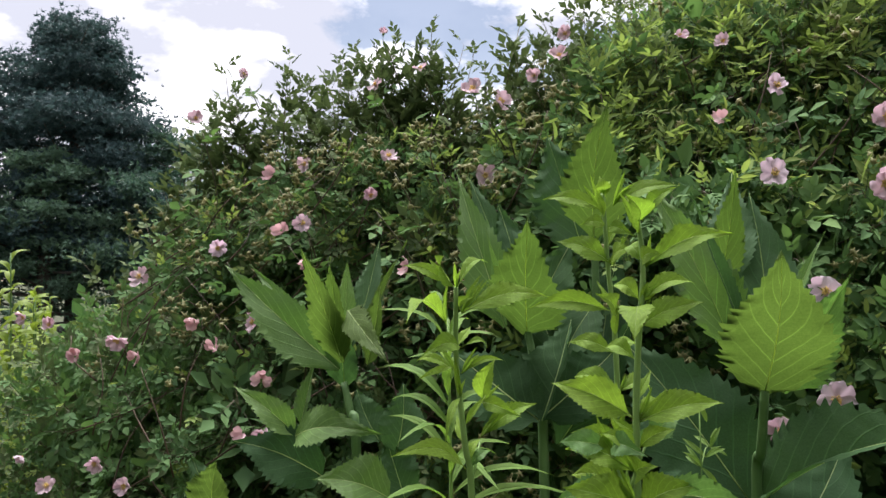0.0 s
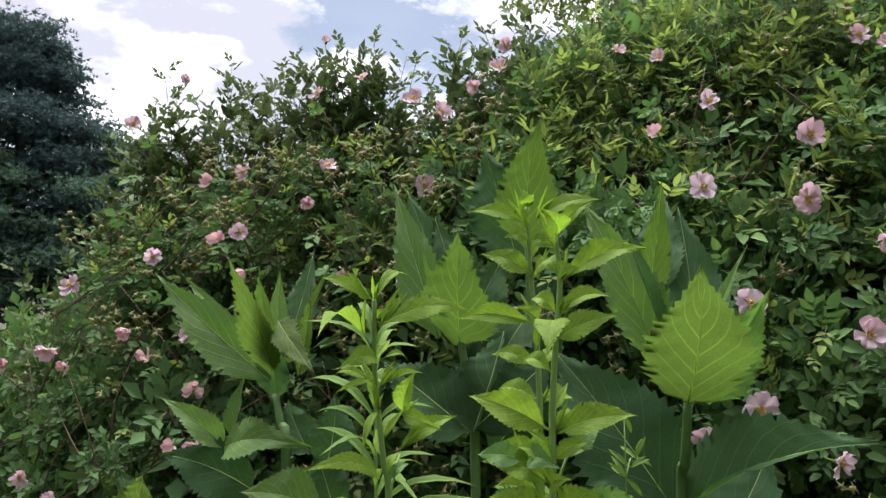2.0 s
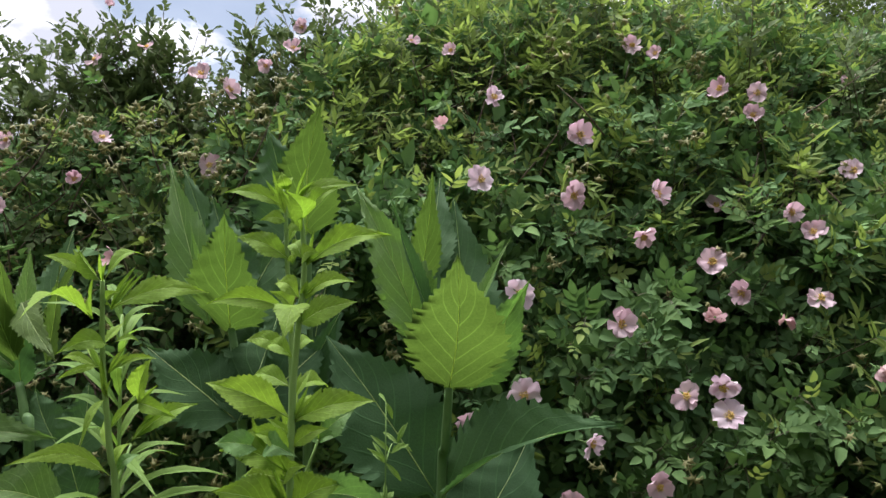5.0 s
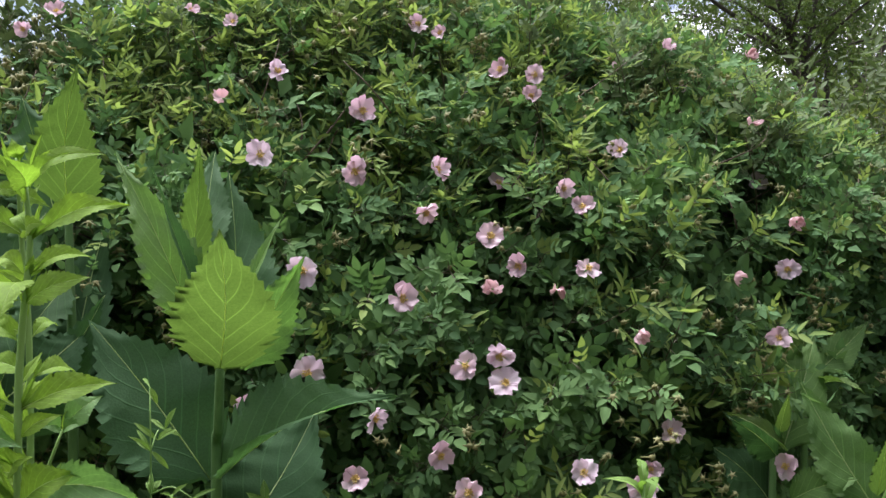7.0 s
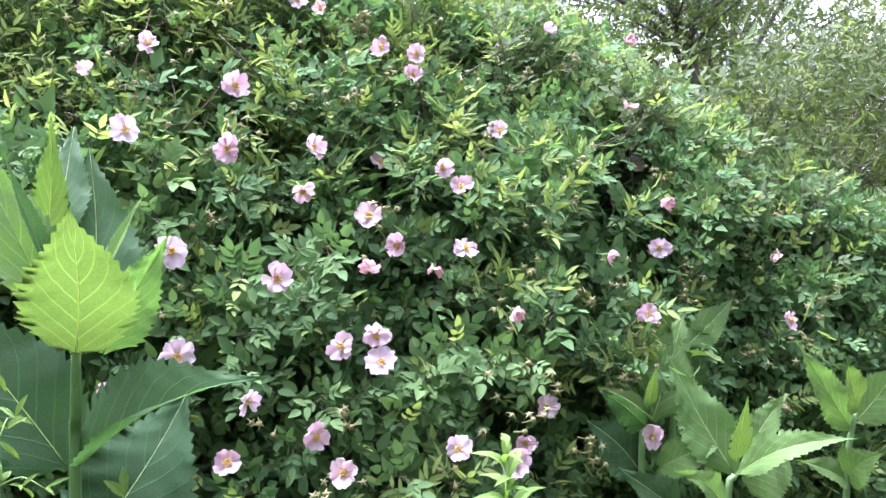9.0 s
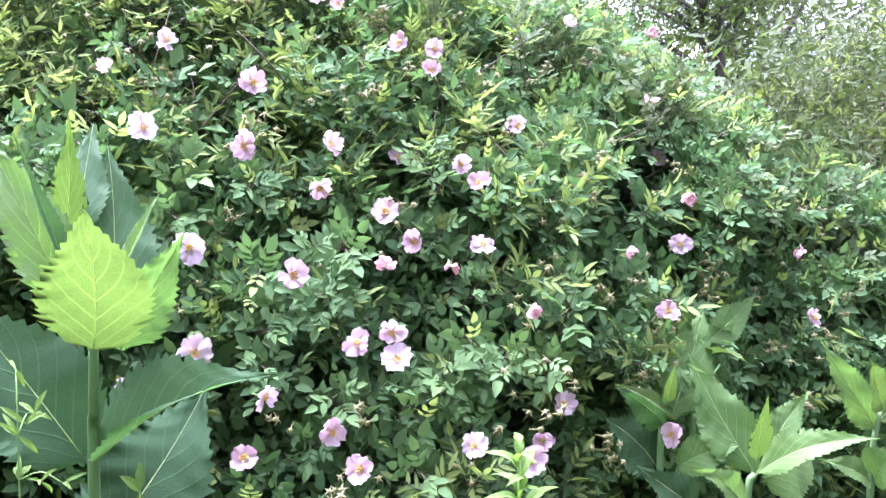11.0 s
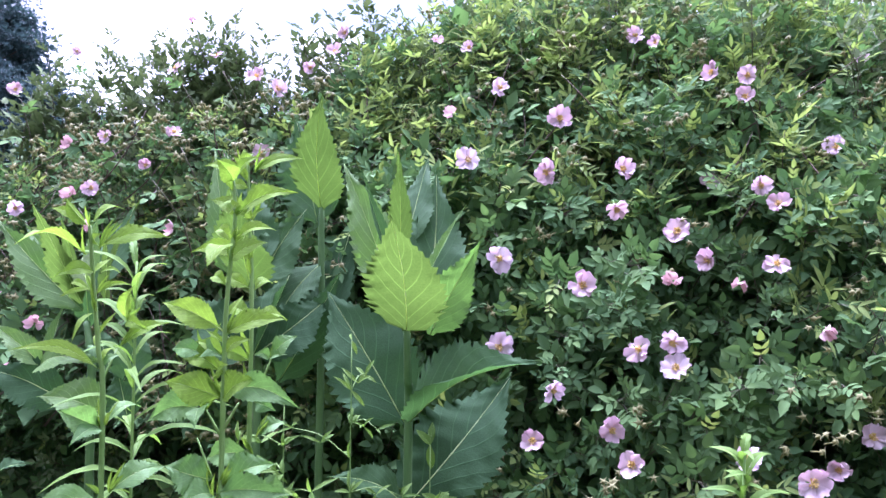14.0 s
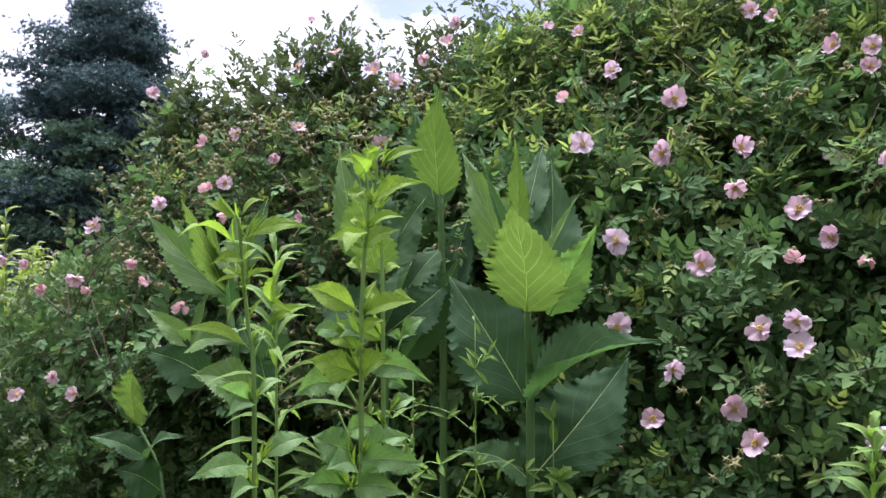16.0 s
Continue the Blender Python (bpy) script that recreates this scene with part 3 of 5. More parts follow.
def build_rose_thicket():
    rng = random.Random(11)
    shrub = thing("rose_shrub", (0.1, 2.1, 0.0), "tall dense wild rose thicket with pink single blooms and spent hips", "shrub")
    mats = [ROSE_LEAF, TWIG, ROSE_YOUNG, BRONZE]
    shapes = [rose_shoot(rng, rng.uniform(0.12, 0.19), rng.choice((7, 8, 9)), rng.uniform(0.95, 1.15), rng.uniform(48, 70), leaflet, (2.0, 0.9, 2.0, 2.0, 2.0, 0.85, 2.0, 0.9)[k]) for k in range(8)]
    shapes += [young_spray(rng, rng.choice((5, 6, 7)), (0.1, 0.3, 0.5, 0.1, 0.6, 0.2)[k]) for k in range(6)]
    # the same shoots with plainer leaflets, for those further in
    inner = [rose_shoot(rng, rng.uniform(0.12, 0.19), rng.choice((7, 8, 9)), rng.uniform(0.95, 1.15), rng.uniform(48, 70), simple_leaflet, (2.0, 0.9, 2.0, 2.0, 2.0, 0.85, 2.0, 0.9)[k]) for k in range(8)]
    inner += [young_spray(rng, rng.choice((5, 6, 7)), (0.1, 0.3, 0.5, 0.1, 0.6, 0.2)[k], simple_leaflet) for k in range(6)]
    deepest = [rose_shoot(rng, rng.uniform(0.12, 0.19), rng.choice((7, 8, 9)), rng.uniform(1.0, 1.2), rng.uniform(48, 70), plain_leaflet) for k in range(8)]
    tall = [rose_shoot(rng, rng.uniform(0.26, 0.30), rng.choice((12, 13, 14)), rng.uniform(0.78, 0.95), 50, simple_leaflet) for _ in range(6)]
    # bronze-tinged growth at the crest and towards the open end
    tall = [(v, t, np.where(i == 0, 3, i)) for v, t, i in tall]
    bronze = [(v, t, np.where(i == 0, 3, i)) for v, t, i in inner[:8]]
    meshes = [array_mesh("leafy_shoot", *s[:2], mats, s[2]) for s in shapes]
    near, rest = 0, Soup()
    stand = np.array([0.1, -0.05, 1.43])
    blooms = np.array(BLOOM_A + BLOOM_B + BLOOM_C + FADED_A) - stand
    span = np.sum(blooms * blooms, axis=1)

    def hides_bloom(foot, tip):
        """Blooms open into the light: no shoot stands before one."""
        for w in (0.35, 0.7, 1.0, 1.25):
            v = foot + (tip - foot) * w - stand
            u = blooms @ v / span
            off = np.linalg.norm(v - u[:, None] * blooms, axis=1)
            if np.any((u < 1.03) & (u > 0.5) & (off < 0.052)):
                return True
        return False

    for k in range(11000):
        x = rng.uniform(-1.85, 2.5)
        z = rng.uniform(0.55, 2.12) if rng.random() < 0.7 else rng.uniform(1.4, 2.12)
        deep = rng.random() ** 1.5 * 0.5 + 0.12
        y = front(x, z) + deep
        if z > top(x, y) or (x < -0.6 and z < 1.42 and deep < 0.32 and rng.random() < 0.4):
            continue
        up = max(0.0, (z - 1.3)) * 0.7
        d = np.array([rng.gauss(0, 0.38), -0.85 + rng.gauss(0, 0.3), 0.42 + up + rng.gauss(0, 0.3)])
        # share of young sprays: new growth up high, also standing in for top light
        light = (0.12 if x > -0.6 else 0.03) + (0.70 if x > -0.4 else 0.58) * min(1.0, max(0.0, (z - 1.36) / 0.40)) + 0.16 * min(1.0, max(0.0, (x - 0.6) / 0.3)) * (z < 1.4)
        # fewer pale sprays at the right and upper middle, to tone down their brightness
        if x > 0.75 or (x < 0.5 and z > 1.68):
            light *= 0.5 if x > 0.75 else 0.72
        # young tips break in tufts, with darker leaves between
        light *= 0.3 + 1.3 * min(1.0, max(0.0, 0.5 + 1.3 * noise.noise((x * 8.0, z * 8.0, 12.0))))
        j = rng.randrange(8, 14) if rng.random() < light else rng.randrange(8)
        scale, spin = rng.uniform(0.82, 1.1) * (1.0 - 0.22 * min(1.0, max(0.0, (z - 1.35) / 0.4))) * (0.66 if x < -0.6 else 0.86), rng.uniform(0, 6.28)
        if j >= 8:
            d[2] += 0.5
            scale *= 1.32
        if hides_bloom(np.array([x, y, z]), np.array([x, y, z]) + unit(d) * 0.17 * scale):
            continue
        rot = turn_to(d, spin)
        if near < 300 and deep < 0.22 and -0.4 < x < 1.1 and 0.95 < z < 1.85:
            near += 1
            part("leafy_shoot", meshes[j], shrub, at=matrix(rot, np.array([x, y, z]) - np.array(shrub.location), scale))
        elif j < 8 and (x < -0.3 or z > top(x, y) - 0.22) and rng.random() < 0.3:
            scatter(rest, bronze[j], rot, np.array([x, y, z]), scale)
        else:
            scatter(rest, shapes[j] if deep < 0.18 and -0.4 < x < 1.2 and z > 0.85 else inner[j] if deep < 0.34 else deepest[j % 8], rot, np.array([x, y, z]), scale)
    # upright shoots along the crest
    for k in range(260):
        x = rng.uniform(-1.6, 2.0)
        y = rng.uniform(1.75, 2.3)
        z = top(x, y) - rng.uniform(0.06, 0.24)
        if y < front(x, z):
            continue
        d = np.array([rng.gauss(-0.1, 0.3), rng.gauss(-0.15, 0.3), 1.0])
        pick = tall if rng.random() < (0.4 if x > 0.1 else 0.85) else inner
        scatter(rest, rng.choice(pick), turn_to(d, rng.uniform(0, 6.28)), np.array([x, y, z]), rng.uniform(0.6, 0.9))
    # leafy canes that stand out against the sky
    for x, z in CREST:
        for j in range(6):
            y, ll = 1.86 + rng.uniform(-0.05, 0.10), rng.uniform(0.85, 1.15)
            tip = np.array([x + rng.gauss(0, 0.028) * (j > 0), y, z - 0.035 * j - rng.uniform(0, 0.02)])
            d = np.array([rng.gauss(-0.1, 0.22), rng.gauss(0, 0.15), 1.0])
            scatter(rest, rng.choice(tall), turn_to(d, rng.uniform(0, 6.28)), tip - unit(d) * 0.27 * ll, ll)
    # long single shoots that stand out against the sky
    for k in range(64):
        x = rng.choice((-1.5, -1.22, -0.92, -0.90, -0.44, -0.3)) + rng.gauss(0, 0.07)
        y = rng.uniform(1.85, 2.3)
        z = top(x, y) - rng.uniform(0.0, 0.10)
        d = np.array([rng.gauss(-0.05, 0.35), rng.gauss(-0.1, 0.2), 1.0])
        scatter(rest, rng.choice(tall), turn_to(d, rng.uniform(0, 6.28)), np.array([x, y, z]), rng.uniform(0.6, 0.95))
    # flowering shoots that carry the highest blooms
    for b in BLOOM_A + BLOOM_B + BLOOM_C + FADED_A:
        b = np.array(b)
        crest = top(b[0], b[1])
        if b[2] > crest - 0.12 and b[2] > 1.45:
            drop = max(rng.uniform(0.26, 0.34), b[2] - crest + 0.14)
            foot = b + np.array([rng.gauss(0.05, 0.05) + 0.25 * max(0.0, -0.9 - b[0]), 0.06 + rng.gauss(0, 0.03), -drop])
            end = b + np.array([0, 0.03, -0.03])
            line = spline([foot, foot * 0.45 + end * 0.55 + np.array([0.015, 0.01, 0.02]), end], 4)
            v, t = tube(line, np.linspace(0.0024, 0.0013, len(line)), 5)
            rest.add(v, t, 1)
            for w in (0.1, 0.3, 0.5, 0.65, 0.8, 0.92):
                q = foot + (end - foot) * w
                vv, tt, ii = compound_leaf(rng, rng.uniform(0.7, 0.9), 2)
                a = rng.uniform(0, 6.28)
                rot = turn_to((math.sin(a) * -0.5, math.cos(a) * 0.5, 0.9), a)
                rest.add(vv @ rot.T + q, tt, ii)
    # the shaded inside and the far side
    plain = [rose_shoot(rng, 0.18, 8, 1.45, 65, plain_leaflet) for _ in range(6)]
    for k in range(4200):
        x = rng.uniform(-1.85, 2.7)
        z = rng.uniform(0.2, 2.1)
        y = front(x, z) + rng.uniform(0.30, 0.95)
        if z > top(x, y) - 0.16:
            continue
        scatter(rest, rng.choice(plain), turn_to((rng.gauss(0, 0.6), rng.gauss(0, 0.6), 0.6), rng.uniform(0, 6)), np.array([x, y, z]), rng.uniform(1.0, 1.35))
    foliage = part("foliage", rest.mesh("foliage", mats), shrub)
    tagged(foliage, "dense green pinnate rose leaves", kind="stuff")
    # thin dark twigs that show between the upper leaves
    for k in range(150):
        x, z = rng.uniform(-1.4, 1.6), rng.uniform(1.4, 1.9)
        if k > 60:
            x, z = rng.uniform(-1.5, -0.55), rng.uniform(0.95, 1.7)
        foot = np.array([x, front(x, z) + rng.uniform(0.06, 0.16), z])
        end = foot + np.array([rng.gauss(0.05, 0.13), rng.uniform(0.0, 0.12), rng.uniform(0.10, 0.22)])
        if end[2] > top(end[0], end[1]) + 0.1:
            continue
        line = spline([foot, foot * 0.5 + end * 0.5 + np.array([rng.gauss(0, 0.02), -0.02, 0]), end], 4)
        part("twig", array_mesh("twig", *tube(line, np.linspace(0.0021, 0.0008, len(line)), 5), [CANE]), shrub, "thin dark brown twig")
    # canes from the ground up into the leaves
    for k in range(70):
        x = rng.uniform(-1.8, 2.3)
        z = top(x) - rng.uniform(0.0, 0.8)
        end = np.array([x, front(x, z) + rng.uniform(0.22, 0.45), z])
        root = np.array([x * 0.6 + rng.uniform(-0.4, 0.4), 2.1 + rng.uniform(-0.3, 0.4), 0.0])
        mid = root * 0.45 + end * 0.55 + np.array([0, 0.15, 0.35])
        line = spline([root, mid, end], 7)
        part("cane", array_mesh("cane", *tube(line, np.linspace(0.007, 0.0016, len(line)), 6), [CANE]), shrub)
    return shrub


ROSE = build_rose_thicket()


def petal_shape(rng, r=0.023, cup=0.35):
    """A broad notched petal along +x, cupped upward."""
    v, t = [], []
    ripple = rng.uniform(0, 6)
    for i in range(7):
        u = i / 6
        w = r * 0.63 * math.sin(math.pi * min(1, 0.08 + 0.62 * u)) * (1 if u < 0.8 else 1 - 0.9 * (u - 0.8))
        for j in range(7):
            c = j / 3 - 1
            reach = u * r * (1.0 + 0.05 * c * c) - (r * 0.17 * math.exp(-(c * 3.4) ** 2) * u ** 4) - r * 0.22 * u * u * c ** 4
            lift = r * (cup * u * u * 0.5 + 0.17 * u * math.sin(4 * c + ripple) + 0.08 * u * u * math.sin(9 * c + 2 * ripple) + 0.12 * c * c * u - 0.12 * u ** 4)
            v.append((reach + 0.002, c * w, lift))
    for i in range(6):
        for j in range(6):
            q = i * 7 + j
            t += [(q, q + 7, q + 8), (q, q + 8, q + 1)]
    return np.array(v), np.array(t)


def stamen_shape(rng):
    soup = Soup()
    for k in range(44):
        a, lean = rng.uniform(0, 6.28), rng.uniform(0.2, 1.5)
        d = np.array([math.cos(a) * lean, math.sin(a) * lean, 1.0])
        e = unit(d) * rng.uniform(0.0055, 0.0090)
        v, t = tube([np.zeros(3), e * 0.8, e, e * 1.12], [0.0003, 0.0003, 0.0010, 0.0004], 4)
        soup.add(v, t)
    v, t = tube([(0, 0, -0.001), (0, 0, 0.001), (0, 0, 0.0024), (0, 0, 0.003)], [0.003, 0.0028, 0.0016, 0.0004], 8)
    soup.add(v, t)
    return soup


def calyx_shape(rng, length=0.016):
    """Five thin sepals and the swelling under a bloom, along -z."""
    soup = Soup()
    for k in range(5):
        a = k * 1.2566 + rng.uniform(-0.1, 0.1)
        d = np.array([math.cos(a), math.sin(a), rng.uniform(-0.5, 0.1)])
        s = np.array([-math.sin(a), math.cos(a), 0]) * 0.0016
        e = unit(d) * length * rng.uniform(0.8, 1.2)
        soup.add([s, -s, e * 0.5 + s * 0.7, e * 0.5 - s * 0.7, e + (0, 0, -0.002)], [(0, 1, 3), (0, 3, 2), (2, 3, 4)])
    v, t = tube([(0, 0, 0), (0, 0, -0.003), (0, 0, -0.007), (0, 0, -0.009), (0, 0, -0.024)], [0.003, 0.0045, 0.004, 0.0013, 0.0010], 7)
    soup.add(v, t)
    return soup



def build_blooms():
    rng = random.Random(5)
    petals = [array_mesh("petal", *petal_shape(rng, rng.uniform(0.0185, 0.0225), rng.uniform(0.2, 0.9)), [PETAL]) for _ in range(6)]
    pale = [array_mesh("petal", *petal_shape(rng, rng.uniform(0.0185, 0.0225), rng.uniform(0.2, 0.9)), [PALE_PETAL]) for _ in range(5)]
    old = [array_mesh("petal", *petal_shape(rng, 0.017, 1.6), [FADED_PETAL]) for _ in range(3)]
    stamens = [stamen_shape(rng).mesh("stamen_tuft", [STAMEN]) for _ in range(3)]
    calyx = [calyx_shape(rng).mesh("rose_bloom", [ROSE_LEAF]) for _ in range(3)]
    base = np.array(ROSE.location)
    for k, p in enumerate(BLOOM_A + BLOOM_B + BLOOM_C):
        p = np.array(p)
        high = max(0.0, p[2] - 1.6)
        far = 0.82 if p[0] < -0.55 else 1.0
        far *= 0.78 if p[2] > 1.84 else 1.0
        d = np.array([-0.25 * p[0] + rng.gauss(0, 0.40), -1.0 + 0.5 * high, 0.20 + 0.7 * high + rng.gauss(0, 0.36)])
        bloom = part("rose_bloom", calyx[k % 3], ROSE, "open pink five-petalled wild rose", matrix(turn_to(d, rng.uniform(0, 6)), p - base, rng.uniform(0.98, 1.24) * far))
        tilt = rng.choice((rng.uniform(-8, 12), rng.uniform(5, 26)))
        kinds = pale if rng.random() < 0.25 and p[2] < 1.8 else petals
        for j in range(5):
            part("petal", kinds[rng.randrange(5)], bloom, at=pose(0, 0, 0.0004 * j, rng.uniform(-16, 16), -tilt + rng.uniform(-20, 16), j * 72 + rng.uniform(-11, 11)) @ Matrix.Diagonal((rng.uniform(0.86, 1.12), rng.uniform(0.84, 1.08), 1, 1)))
        part("stamen_tuft", stamens[k % 3], bloom, "yellow stamens", Matrix())
    for k, p in enumerate(FADED_A):
        d = np.array([rng.gauss(0, 0.5), -0.8, rng.gauss(0, 0.4)])
        bloom = part("faded_bloom", calyx[k % 3], ROSE, "withered rose with curled pale petals", matrix(turn_to(d, rng.uniform(0, 6)), np.array(p) - base, 1.0))
        for j in range(rng.choice((3, 4, 5))):
            part("petal", old[rng.randrange(3)], bloom, at=pose(0, 0, 0.0004 * j, rng.uniform(-20, 20), rng.uniform(-40, 5), j * 72 + rng.uniform(-15, 15)))


build_blooms()


def build_spent_blooms():
    """Spent blooms in loose sprays: green hips with dry spreading sepals."""
    rng = random.Random(8)
    base = np.array(ROSE.location)
    shapes = [calyx_shape(rng, rng.uniform(0.011, 0.015)) for _ in range(6)]
    kinds = [q.mesh("spent_bloom", [SEPAL]) for q in shapes]
    made, rest = 0, Soup()
    for k in range(380):
        x = rng.uniform(-1.38, 1.7) if rng.random() < 0.56 else rng.uniform(-1.38, -0.3)
        z = rng.uniform(0.95, 2.1)
        y = front(x, z) + rng.uniform(-0.04, 0.05)
        if z > top(x, max(y, 1.9)) + 0.06 or z < (1.22 if x < -0.7 else 1.0):
            continue
        for j in range(rng.choice((2, 3, 4, 5, 6, 7))):
            d = np.array([rng.gauss(0, 0.6), -0.8, 0.4 + rng.gauss(0, 0.5)])
            q = np.array([x, y, z]) + np.array([rng.gauss(0, 0.017), rng.gauss(0, 0.012), rng.gauss(0, 0.015)])
            rot, scale = turn_to(d, rng.uniform(0, 6)), rng.uniform(0.8, 1.1)
            if made < 290 and -1.0 < x < 1.3:
                part("spent_bloom", kinds[made % 6], ROSE, "dry tan sepals on a green hip", matrix(rot, q - base, scale))
                made += 1
            else:
                scatter(rest, shapes[j % 6].arrays(), rot, q, scale)
    tagged(part("dry_spray", rest.mesh("dry_spray", [SEPAL]), ROSE), "dry tan sepals in loose sprays", kind="stuff")


build_spent_blooms()

# ---- cup plants: large toothed leaves round square stalks ----
young, mature, mid = YOUNG, MATURE, FRESH
CUP_A_STEM = [(0.011, 1.120, 1.282), (0.006, 1.150, 1.196), (0.001, 1.180, 1.120)]
CUP_A = [
    ((0.011, 1.120, 1.279), (0.023, 0.970, 1.461), 0.128, (0, -1, 0.1), 7, 0.0, young),
    ((-0.021, 1.170, 1.323), (-0.134, 1.200, 1.571), 0.091, (0.35, -0.9, 0.15), 24, 0.015, mid),
    ((-0.008, 1.150, 1.348), (-0.077, 1.130, 1.546), 0.033, (0.7, -0.6, 0.2), 35, 0, mature),
    ((-0.040, 1.250, 1.414), (-0.017, 1.140, 1.577), 0.052, (-0.2, -1, 0.1), 12, 0.0, young),
    ((-0.029, 1.240, 1.415), (-0.016, 1.340, 1.602), 0.075, (-0.2, -1, 0.2), 10, 0.0, mature),
    ((0.022, 1.200, 1.311), (0.008, 1.320, 1.562), 0.117, (0.15, -1, 0.25), 14, 0.0, mature),
    ((0.031, 1.130, 1.348), (0.090, 1.160, 1.492), 0.026, (-0.6, -0.8, 0.2), 38, 0.0, mid),
]
CUP_A += [
    ((0.037, 1.170, 1.272), (0.123, 1.160, 1.430), 0.081, (0.15, -1, 0.05), 16, 0.0, mid),
    ((-0.008, 1.190, 1.118), (-0.188, 1.270, 1.342), 0.157, (0.1, -1, 0.3), 12, 0.01, mature),
    ((0.005, 1.17, 1.124), (0.227, 1.06, 1.256), 0.148, (0.05, -0.52, 0.85), 42, 0.02, mature),
    ((-0.014, 1.24, 0.963), (0.147, 1.38, 1.186), 0.164, (-0.1, -1, 0.4), 10, 0.03, mature),
    ((-0.008, 1.2, 0.975), (-0.109, 1.08, 1.045), 0.082, (0, -0.7, 0.7), 15, 0.02, mature),
]
CUP_B_STEM = [(-0.235, 1.365, 1.498), (-0.233, 1.366, 1.380), (-0.230, 1.368, 1.220)]
CUP_B = [
    ((-0.235, 1.365, 1.494), (-0.197, 1.244, 1.696), 0.108, (0, -1, 0.1), 8, 0, young),
    ((-0.257, 1.400, 1.469), (-0.325, 1.440, 1.691), 0.127, (0.3, -1, 0.25), 14, 0, mature),
    ((-0.24, 1.38, 1.199), (-0.194, 1.5, 1.527), 0.115, (-0.3, -1, 0.2), 20, 0, mature),
    ((-0.253, 1.38, 1.21), (-0.373, 1.45, 1.444), 0.123, (0.2, -1, 0.3), 15, 0, mature),
    ((-0.236, 1.37, 1.387), (-0.305, 1.26, 1.218), 0.082, (-0.1, -1, 0.5), 18, 0.02, mature),
    ((-0.293, 1.310, 1.158), (-0.164, 1.290, 1.378), 0.092, (0.1, -1, 0.3), 14, 0.01, mature),
]
CUP_C_STEM = [(-0.330, 1.260, 1.346), (-0.318, 1.250, 1.292), (-0.305, 1.240, 1.215)]
CUP_C = [
    ((-0.331, 1.260, 1.342), (-0.289, 1.080, 1.516), 0.118, (0, -1, 0.1), 8, 0, young),
    ((-0.371, 1.280, 1.351), (-0.479, 1.370, 1.620), 0.088, (-0.2, -1, 0.1), 15, 0.01, mid),
    ((-0.360, 1.310, 1.377), (-0.463, 1.400, 1.618), 0.082, (0.2, -1, 0.3), 12, 0, mature),
    ((-0.345, 1.290, 1.360), (-0.405, 1.380, 1.564), 0.105, (0.1, -1, 0.3), 12, 0, mature),
    ((-0.341, 1.220, 1.395), (-0.390, 1.220, 1.511), 0.021, (-0.6, -0.7, 0.2), 40, 0, mid),
    ((-0.326, 1.280, 1.343), (-0.269, 1.380, 1.500), 0.098, (0.3, -1, 0.3), 14, 0, mature),
    ((-0.302, 1.22, 1.217), (-0.183, 1.3, 1.332), 0.105, (0, -1, 0.4), 12, 0, mature),
]
CUP_C += [
    ((-0.302, 1.2, 1.216), (-0.463, 1.25, 1.32), 0.110, (0, -1, 0.4), 12, 0, mature),
    ((-0.298, 1.2, 1.216), (-0.264, 1.28, 1.369), 0.131, (-0.6, -0.8, 0.2), 40, 0, mature),
]
CUP_D_STEM = [(-0.600, 1.150, 1.273), (-0.585, 1.140, 1.226), (-0.572, 1.130, 1.163)]
CUP_D = [
    ((-0.608, 1.150, 1.293), (-0.850, 1.210, 1.463), 0.085, (-0.15, -1, 0.45), 20, 0.012, mid),
    ((-0.654, 1.170, 1.340), (-0.828, 1.240, 1.468), 0.036, (-0.2, -0.9, 0.4), 34, 0, mid),
    ((-0.589, 1.120, 1.308), (-0.583, 0.970, 1.477), 0.057, (0.1, -1, 0.1), 18, 0, young),
    ((-0.584, 1.120, 1.320), (-0.562, 1.020, 1.465), 0.048, (-0.2, -1, 0.05), 14, 0, young),
    ((-0.596, 1.150, 1.351), (-0.605, 1.180, 1.467), 0.033, (0.4, -0.9, 0.1), 25, 0, mid),
    ((-0.600, 1.180, 1.331), (-0.585, 1.270, 1.503), 0.058, (0.2, -1, 0.3), 15, 0, mature),
    ((-0.574, 1.150, 1.326), (-0.484, 1.120, 1.492), 0.028, (-0.5, -0.8, 0.2), 34, 0, young),
]
CUP_D += [
    ((-0.557, 1.140, 1.302), (-0.494, 1.050, 1.440), 0.040, (-0.3, -1, 0.1), 16, 0, young),
    ((-0.560, 1.080, 1.389), (-0.451, 0.960, 1.326), 0.044, (0.15, -1, 0.2), 14, 0.01, young),
    ((-0.608, 1.170, 1.263), (-0.598, 1.140, 1.385), 0.063, (-0.1, -1, 0.2), 16, 0, mature),
    ((-0.671, 1.130, 1.191), (-0.782, 1.120, 1.268), 0.049, (0.1, -0.8, 0.6), 26, 0.012, mid),
    ((-0.671, 1.140, 1.208), (-0.657, 1.160, 1.308), 0.044, (-0.5, -0.9, 0.1), 26, 0, mid),
    ((-0.670, 1.120, 1.193), (-0.505, 1.080, 1.208), 0.070, (0, -0.8, 0.6), 22, 0.03, mid),
    ((-0.537, 1.140, 1.186), (-0.589, 1.170, 1.264), 0.061, (0.2, -1, 0.2), 16, 0, mature),
]
